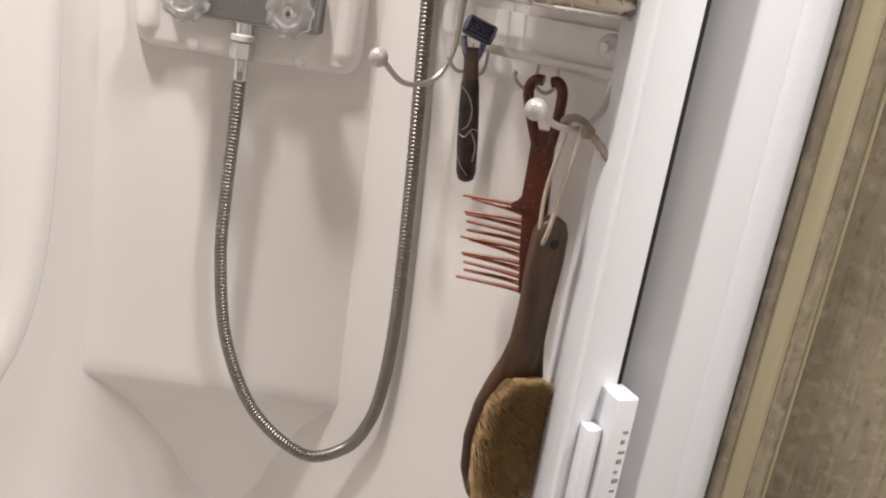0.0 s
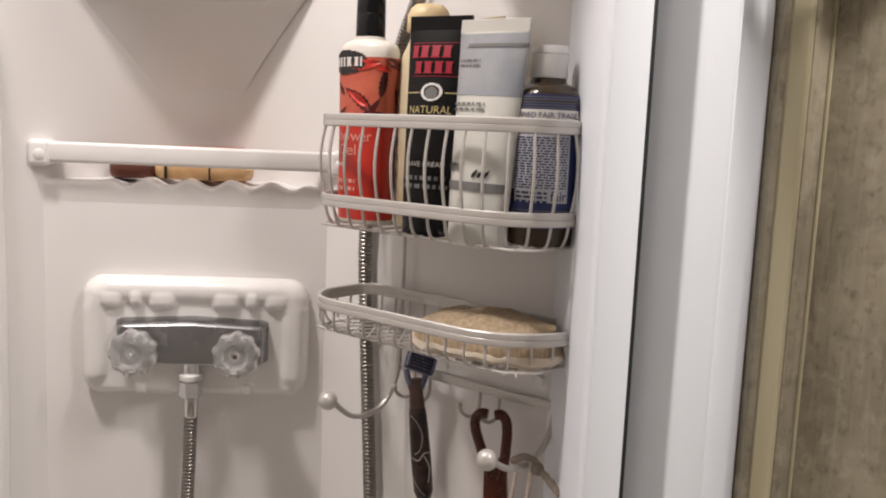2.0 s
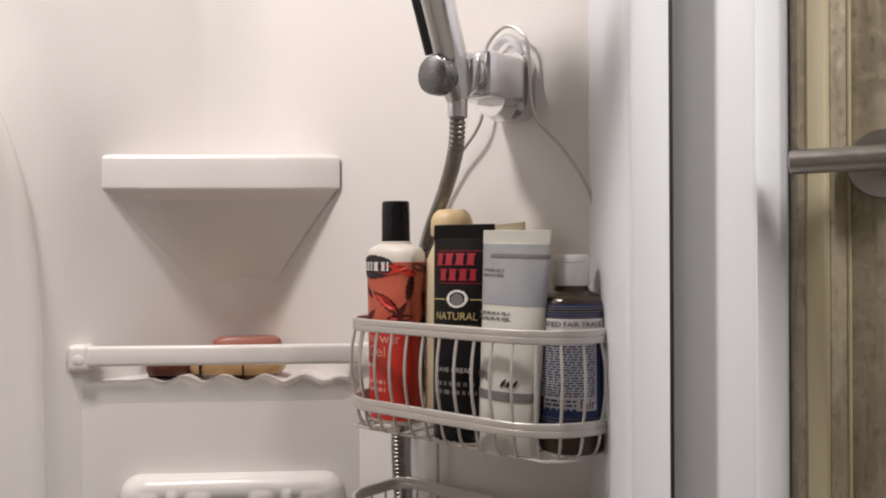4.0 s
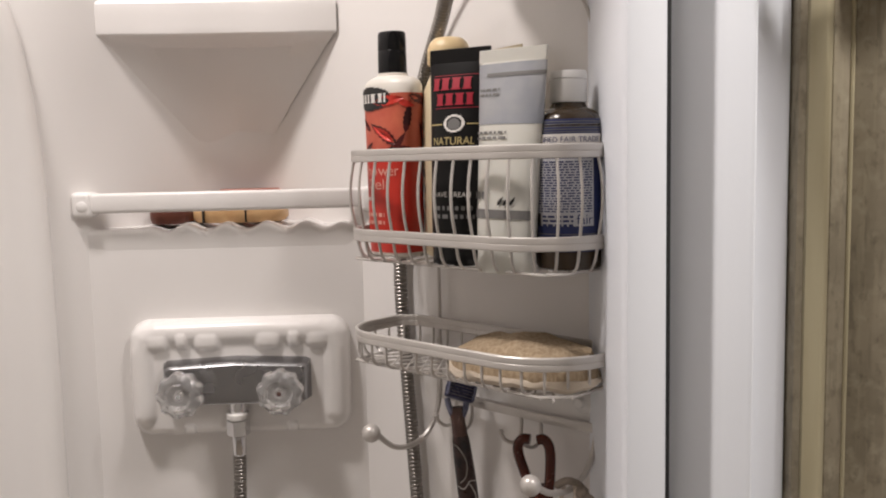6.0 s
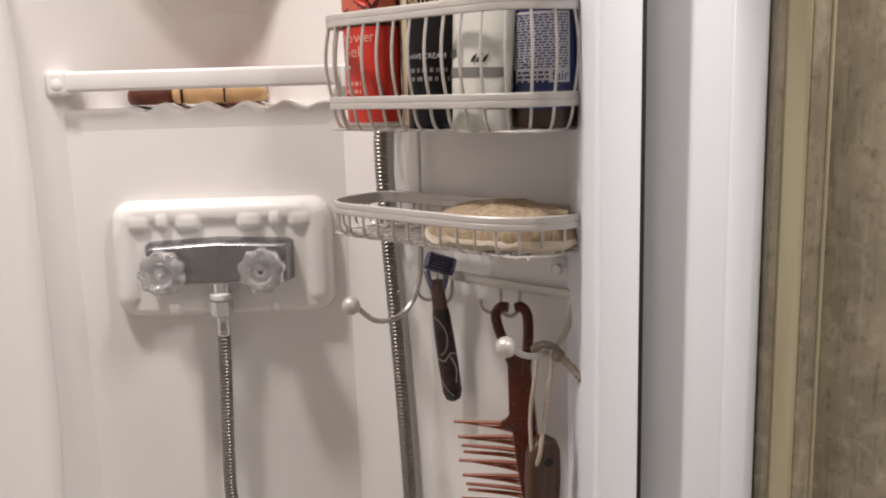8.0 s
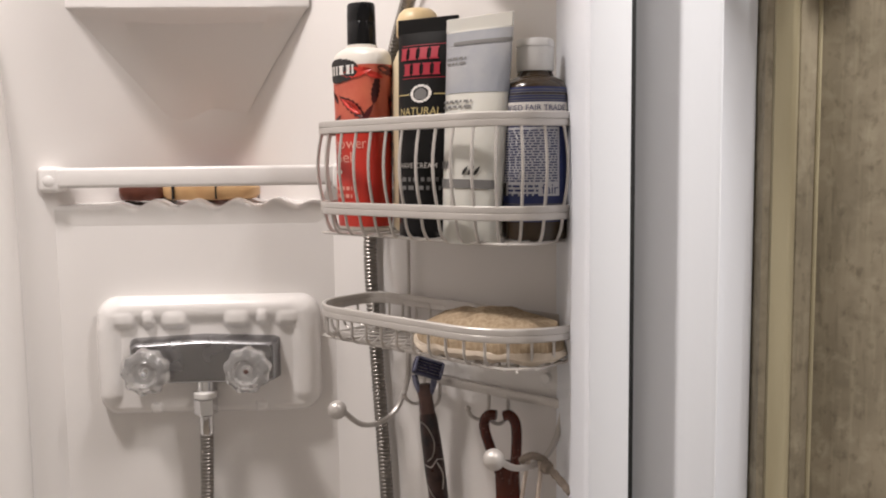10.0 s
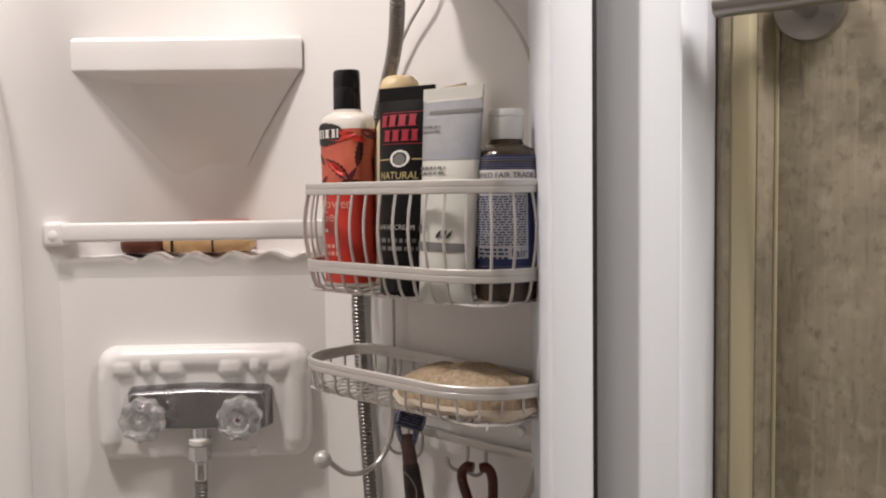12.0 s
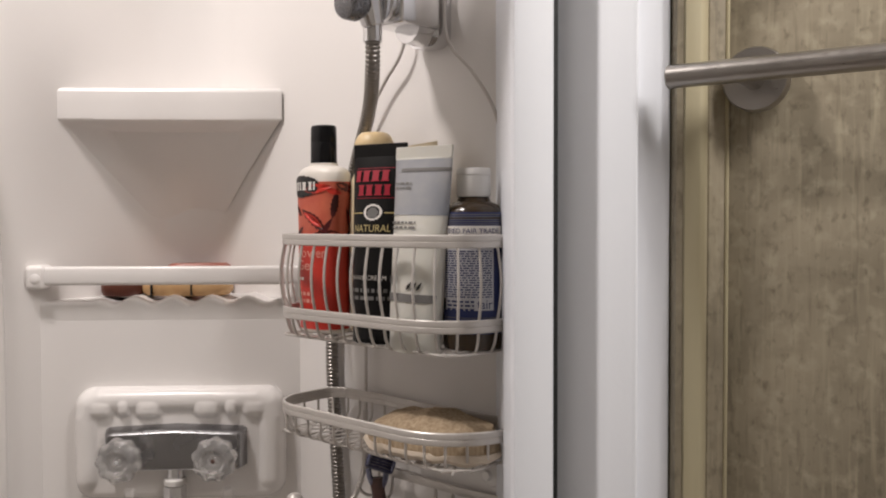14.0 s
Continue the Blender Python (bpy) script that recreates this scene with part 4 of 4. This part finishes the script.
soap_rows = [(0.0, 0.022, 0.022, 2.0), (0.002, 0.0262, 0.0262, 2.0), (0.006, 0.0272, 0.0272, 2.0), (0.114, 0.0272, 0.0272, 2.0), (0.120, 0.0258, 0.0258, 2.0), (0.1255, 0.0215, 0.0215, 2.0), (0.1285, 0.0150, 0.0150, 2.0), (0.1335, 0.0128, 0.0128, 2.0)]
liquid = thing("liquid_soap_bottle", RIGHT @ pose(0.3010, -0.044, FLOOR_Z - 0.0015, 0, 0, 24), "amber liquid soap bottle with a blue label and white cap", "bottle")
part("body", lathe_bm(soap_rows), AMBER, liquid)
part("cap", skin(bmesh.new(), [ellipse_loop(z, r, r, 2.0, 36) for z, r in ((0.1325, 0.0140), (0.1335, 0.0147), (0.1500, 0.0145), (0.1504, 0.0141), (0.1510, 0.0141), (0.1514, 0.0148), (0.1560, 0.0147), (0.1572, 0.0138))]), CAP_WHITE, liquid, "white flip cap")
part("label", label_bm(soap_rows, -0.06, 0.06, 0.016, 0.119, 0.0005, 48, 10), BLUE, liquid, "blue paper label")
part("label_strip", label_bm(soap_rows, -0.034, 0.034, 0.0985, 0.1075, 0.0010), INK_WHITE, liquid, "white label strip")
words(liquid, soap_rows, "CERTIFIED FAIR TRADE", 0.0042, 0.0, 0.103, BLUE, 1.0, 0.0016)
bars(liquid, soap_rows, 1, INK_WHITE, -0.026, 0.026, 0.0910, 0.0985, 0.9, 31, 0.0010)
part("label_text_field", label_bm(soap_rows, -0.027, 0.025, 0.036, 0.0885, 0.0010), INK_PALE, liquid, "white text field")
bars(liquid, soap_rows, 20, BLUE, -0.026, 0.023, 0.047, 0.0875, 1.0, 32, 0.0014)
words(liquid, soap_rows, "fair", 0.008, 0.017, 0.041, BLUE, 0.9, 0.0016)
part("stamp", label_bm(soap_rows, -0.027, -0.019, 0.036, 0.046, 0.0014), INK_BLACK, liquid)
bars(liquid, soap_rows, 3, BLUE, -0.017, 0.008, 0.036, 0.046, 0.9, 33, 0.0014)
for k in range(7):
    z = 0.1082 + 0.0020 * k if k < 5 else 0.018 + 0.0012 * (k - 5)
    part("fine_line", label_bm(soap_rows, -0.04, 0.04, z + 0.0005, z + 0.0011, 0.0009), INK_GREY, liquid)
for k in range(5):
    part("fine_line", label_bm(soap_rows, -0.04, 0.04, 0.019 + 0.0026 * k, 0.0196 + 0.0026 * k, 0.0009), INK_GREY, liquid)


# ---- sponge ----
SPONGE = material("tan_sponge", (0.47, 0.37, 0.255), 0.95, second=(0.27, 0.19, 0.115), scale=300, amount=0.8, bump=1.0, bump_scale=650, stretch=(1, 1, 0.45), spec=0.2)
SPONGE_EDGE = material("pale_sponge_cloth", (0.64, 0.55, 0.45), 0.9, second=(0.52, 0.45, 0.35), scale=120, amount=0.6, bump=0.6, bump_scale=700)


def pad_bm(rows, seg, rough, seed):
    bm = bmesh.new()
    loops = []
    for z, s in rows:
        loop = []
        for x, y, _ in ellipse_loop(0, 0.0735 * s, 0.040 * s, 2.4, seg):
            p = Vector((x, y, z))
            k = noise.noise(p * 60 + Vector((seed, 0, 0))) * rough
            loop.append((x * (1 + k * 4), y * (1 + k * 6), z + k * 1.2 + 0.003 * math.sin(x * 28 + 0.5)))
        loops.append(loop)
    return skin(bm, loops)


sponge = thing("bath_sponge", RIGHT @ pose(0.258, -0.053, 1.1300, 3, 0, 0) @ Matrix.Diagonal((1, 0.92, 1, 1)), "speckled tan bath sponge pad with a pale edge in the caddy", "sponge")
part("edge_band", pad_bm(((0.0, 0.88), (0.002, 0.98), (0.006, 1.02), (0.010, 0.99)), 64, 0.004, 3), SPONGE_EDGE, sponge, "pale cloth edge")
part("pad", pad_bm(((0.006, 0.97), (0.015, 0.965), (0.024, 0.88), (0.030, 0.70), (0.033, 0.48), (0.034, 0.2)), 96, 0.004, 9), SPONGE, sponge, "speckled tan pad")


# ---- razor ----
RAZOR_BLUE = material("blue_razor_head", (0.018, 0.02, 0.06), 0.35, second=(0.07, 0.06, 0.13), scale=90)
RAZOR_BLACK = material("black_handle", (0.014, 0.012, 0.013), 0.3, second=(0.11, 0.055, 0.045), scale=70, amount=0.55)
RAZOR_PALE = material("pale_razor_plastic", (0.20, 0.205, 0.27), 0.35, second=(0.05, 0.055, 0.12), scale=140, amount=1.0)
RAZOR_BROWN = material("brown_razor_neck", (0.10, 0.055, 0.045), 0.4, second=(0.05, 0.03, 0.03), scale=90, amount=0.7)
razor = thing("razor", RIGHT @ pose(0.1630, -0.034, 1.0960, 4, -6, 38) @ Matrix.Scale(0.96, 4), "black safety razor with a blue head hanging on a hook", "razor")
HEAD = pose(0.006, -0.002, 0.001, -28, 25, 8) @ Matrix.Diagonal((0.86, 1, 1, 1))
part("head", lathe_bm([(-0.0075, 0.0150, 0.0035, 3.0), (-0.0065, 0.0172, 0.0052, 3.2), (0.002, 0.0180, 0.0060, 3.4), (0.0085, 0.0172, 0.0055, 3.2), (0.0100, 0.0150, 0.0035, 3.0)], 32), RAZOR_BLUE, razor, "blue cartridge head", HEAD)
for k in range(4):
    part("blade", box_bm((-0.0140, -0.0068, -0.0045 + 0.0030 * k), (0.0140, -0.0056, -0.0038 + 0.0030 * k), 0.0002, 1), KNOB_GREY, razor, "", HEAD)
part("lubricating_strip", box_bm((-0.0145, -0.0066, 0.0072), (0.0145, -0.0050, 0.0092), 0.0005, 1), RAZOR_PALE, razor, "pale strip", HEAD)
for x in (-0.0165, 0.0135):
    part("clip", box_bm((x, -0.0070, -0.0060), (x + 0.0030, 0.0030, 0.0085), 0.0008, 1), RAZOR_PALE, razor, "", HEAD)
for x, lean in ((-0.008, 0.004), (0.011, -0.005)):
    part("yoke", tube_bm(curve([(x, 0.001, -0.004), (x + lean * 0.3, -0.001, -0.014), (x + lean, -0.001, -0.022), (0.001, 0.0, -0.030)], 5), 0.0030, 8), RAZOR_PALE, razor)
part("neck", lathe_bm([(-0.052, 0.0070, 0.0055, 2.2), (-0.040, 0.0075, 0.006, 2.4), (-0.028, 0.0068, 0.0055, 2.6), (-0.020, 0.0078, 0.0045, 3.0), (-0.014, 0.0060, 0.0030, 3.0)]), RAZOR_BROWN, razor)
part("handle", lathe_bm([(-0.142, 0.004, 0.004, 2.0), (-0.140, 0.0075, 0.006, 2.2), (-0.132, 0.0098, 0.0085, 2.2), (-0.10, 0.0102, 0.0088, 2.2), (-0.07, 0.0096, 0.0080, 2.2), (-0.048, 0.0085, 0.0066, 2.2), (-0.038, 0.0066, 0.0052, 2.2)]), RAZOR_BLACK, razor)
for pts in ([(-0.0068, -0.0050, -0.050), (-0.001, -0.0075, -0.056), (0.0035, -0.0070, -0.070), (0.0010, -0.0080, -0.084), (-0.0050, -0.0075, -0.090)],
            [(-0.0085, -0.0050, -0.094), (-0.002, -0.0088, -0.096), (0.0045, -0.0078, -0.089), (0.0095, -0.0030, -0.091)],
            [(0.0040, -0.0080, -0.092), (0.0080, -0.0060, -0.105), (0.0060, -0.0080, -0.120)],
            [(-0.0090, -0.0040, -0.116), (-0.004, -0.0085, -0.126), (0.002, -0.0085, -0.134)]):
    part("inlay_line", tube_bm(curve(pts, 6), 0.0007, 5), STEEL, razor, "pale inlaid line", pose(0, -0.0006, 0))

# ---- comb ----
COMB = material("tortoise_plastic", (0.11, 0.022, 0.010), 0.25, second=(0.05, 0.010, 0.006), scale=30, amount=0.8, transmission=0.15)
COMB_TEETH = material("amber_plastic", (0.30, 0.075, 0.024), 0.38, second=(0.20, 0.045, 0.016), scale=60, amount=0.7, spec=0.3)
comb = thing("comb", RIGHT @ pose(0.2535, -0.032, 1.0735, 0, 0, 24), "dark tortoiseshell wide-tooth comb hanging on a hook", "comb")
part("handle_loop", tube_bm(curve([(x, 0, z) for x, z in [(-0.003, -0.004), (-0.009, -0.004), (-0.0135, -0.009), (-0.0135, -0.018), (-0.009, -0.032), (-0.002, -0.050), (0.003, -0.062)]], 8), 0.0046, 10), COMB, comb)
part("handle_loop", tube_bm(curve([(x, 0, z) for x, z in [(0.004, -0.004), (0.009, -0.003), (0.0135, -0.008), (0.0150, -0.018), (0.0145, -0.036), (0.0130, -0.052), (0.0110, -0.064)]], 8), 0.0046, 10), COMB, comb)
spine = []
for z, x0, x1 in ((-0.044, 0.000, 0.0150), (-0.056, -0.0035, 0.0165), (-0.080, -0.0030, 0.0185), (-0.102, -0.0030, 0.0205), (-0.107, -0.0060, 0.0210), (-0.111, -0.0120, 0.0212), (-0.1145, -0.0100, 0.0215), (-0.118, 0.0000, 0.0220), (-0.150, 0.0040, 0.0235), (-0.188, 0.0100, 0.0245)):
    spine.append([(x0, -0.0028, z), (x0 + 0.002, -0.0036, z), (x1 - 0.002, -0.0036, z), (x1, -0.0028, z), (x1, 0.0028, z), (x1 - 0.002, 0.0036, z), (x0 + 0.002, 0.0036, z), (x0, 0.0028, z)])
part("spine", skin(bmesh.new(), spine), COMB, comb)
for k in range(13):
    z0 = -0.112 - 0.0062 * k
    root = 0.004 + 0.0007 * k
    lean = (0.0, 0.0026, -0.0018)[k % 3] if 0 < k < 12 else 0.0
    tip = (-0.054, -0.050, -0.052)[k % 3] + 0.0006 * k
    if k in (0, 12):
        tip = -0.0545 + (0.006 if k else 0)
    part("tooth", tube_bm(curve([(root, 0, z0), (root - 0.02, (k % 2) * 0.004 - 0.002, z0 + lean * 0.3 + 0.0005), (tip, (k % 2) * 0.010 - 0.005, z0 + lean - 0.001)], 5), [0.0026 - 0.00012 * i for i in range(11)], 6), COMB_TEETH, comb)

# ---- bath brush and its cord ----
WOOD = material("dark_brush_wood", (0.105, 0.056, 0.034), 0.45, second=(0.022, 0.012, 0.008), scale=30, amount=0.9, bump=0.25, bump_scale=160, stretch=(3, 3, 0.5))
BRISTLE = material("straw_bristle", (0.52, 0.37, 0.18), 0.7, second=(0.28, 0.18, 0.08), scale=80, amount=0.7)
BRISTLE_CORE = material("bristle_bed", (0.16, 0.10, 0.045), 0.9, bump=0.6)
CORD = material("cotton_cord", (0.55, 0.47, 0.40), 0.9, second=(0.40, 0.33, 0.27), scale=200, amount=0.7, bump=0.5, bump_scale=900)
CORD_DARK = material("worn_cord", (0.27, 0.22, 0.18), 0.9, second=(0.17, 0.14, 0.11), scale=200, amount=0.7, bump=0.6, bump_scale=900)
brush = thing("bath_brush", RIGHT @ pose(0.3000, -0.0500, 0.969, 0, 0.8, 70) @ Matrix.Scale(0.955, 4), "dark wooden bath brush with straw-coloured bristles hanging by a cord", "brush")


def brush_shape(z):
    """Half width of the wood at the depth z below the top, and how far the back bows out."""
    zs = [0.0, -0.004, -0.015, -0.04, -0.08, -0.115, -0.135, -0.155, -0.18, -0.215, -0.25, -0.275, -0.290, -0.296]
    hw = [0.004, 0.0115, 0.0165, 0.0175, 0.0155, 0.0165, 0.021, 0.028, 0.0345, 0.038, 0.0355, 0.027, 0.014, 0.004]
    sh = [0.0, 0.0, 0.0, 0.0, 0.0, 0.001, 0.003, 0.007, 0.011, 0.013, 0.012, 0.008, 0.005, 0.004]
    return float(np.interp(-z, [-q for q in zs], hw)), float(np.interp(-z, [-q for q in zs], sh))


loops = []
for i in range(61):
    z = -0.296 * i / 60
    hw, back = brush_shape(z)
    th = min(0.0095, hw)
    loops.append([(hw * math.copysign(abs(math.cos(w)) ** 0.8, math.cos(w)), back + th * math.copysign(abs(math.sin(w)) ** 0.8, math.sin(w)), z) for w in (2 * math.pi * k / 24 for k in range(24))])
part("board", skin(bmesh.new(), loops), WOOD, brush)
part("hole", turned_bm([(0.0042, -0.0102), (0.0042, 0.0105)], "y", 16), BLACK, brush, "dark cord hole", pose(0.0, 0, -0.022))
bed = []
for z, s in ((-0.150, 0.2), (-0.156, 0.55), (-0.170, 0.85), (-0.19, 1), (-0.215, 1), (-0.24, 1), (-0.262, 0.85), (-0.278, 0.5), (-0.284, 0.2)):
    hw, back = brush_shape(z)
    w2 = max(0.001, (hw - 0.004) * (0.6 + 0.4 * s))
    bed.append([(-w2, back - 0.008, z), (-w2 * 1.02, back - 0.014, z), (-w2 * 0.8, back - 0.020, z), (w2 * 0.8, back - 0.020, z), (w2 * 1.02, back - 0.014, z), (w2, back - 0.008, z)])
part("bristle_bed", skin(bmesh.new(), bed), BRISTLE_CORE, brush, "brown bristle base")


def bristles_bm():
    rnd = random.Random(5)
    verts, faces = [], []
    for _ in range(5200):
        z = rnd.uniform(-0.285, -0.150)
        hw, back = brush_shape(z)
        edge = 1 - max(0.0, abs(z + 0.2175) - 0.050) / 0.02
        if edge <= 0:
            continue
        x = rnd.uniform(-1, 1) * (hw - 0.0045) * min(1.0, 0.4 + 0.6 * edge)
        f = x / max(hw, 1e-4)
        a = Vector((x, back - 0.008, z))
        b = a + Vector((0.010 * f + rnd.gauss(0, 0.0012), -0.024 + 0.004 * abs(f) + rnd.gauss(0, 0.0008), (z + 0.2175) * 0.10 + rnd.gauss(0, 0.0012)))
        side = Vector((0.00022, 0, 0.00012))
        lift = Vector((0, 0, 0.00028))
        n = len(verts)
        verts += [a - side, a + side, a + lift, b - side * 0.6, b + side * 0.6, b + lift * 0.6]
        faces += [(n, n + 1, n + 4, n + 3), (n + 1, n + 2, n + 5, n + 4), (n + 2, n, n + 3, n + 5), (n + 3, n + 4, n + 5)]
    data = bpy.data.meshes.new("bristles")
    data.from_pydata([tuple(v) for v in verts], [], faces)
    data.materials.append(BRISTLE)
    return data


tuft = new("bristles", bristles_bm())
tuft.parent = brush
tagged(tuft, "straw-coloured bristles", "", "", "stuff")

cord = thing("hanging_cord", RIGHT, "worn cotton cord tied round the caddy arm", "cord")
part("strand", tube_bm(curve([(0.300, -0.052, 1.047), (0.2985, -0.056, 1.030), (0.2955, -0.061, 0.99), (0.2980, -0.0625, 0.955), (0.2995, -0.0600, 0.947)], 10), 0.0017, 7), CORD, cord)
part("strand", tube_bm(curve([(0.308, -0.048, 1.046), (0.309, -0.050, 1.03), (0.3070, -0.057, 0.99), (0.3065, -0.0625, 0.960), (0.3020, -0.0620, 0.947)], 10), 0.0019, 7), CORD, cord)
part("wrap", tube_bm(curve([(0.292, -0.050, 1.043), (0.297, -0.056, 1.047), (0.303, -0.052, 1.050), (0.309, -0.046, 1.047), (0.313, -0.044, 1.042)], 8), 0.0032, 8), CORD_DARK, cord)
part("knot", turned_bm([(0.001, -0.006), (0.0045, -0.004), (0.006, 0), (0.0045, 0.004), (0.001, 0.006)], "x", 14), CORD_DARK, cord, "tight knot", pose(0.313, -0.046, 1.041, 20, 25, 30))
part("tail", tube_bm(curve([(0.315, -0.046, 1.041), (0.324, -0.047, 1.036), (0.334, -0.048, 1.029), (0.338, -0.048, 1.026)], 6), [0.0032 + 0.0004 * math.sin(i * 1.7) for i in range(19)], 9), CORD_DARK, cord, "frayed cord end")
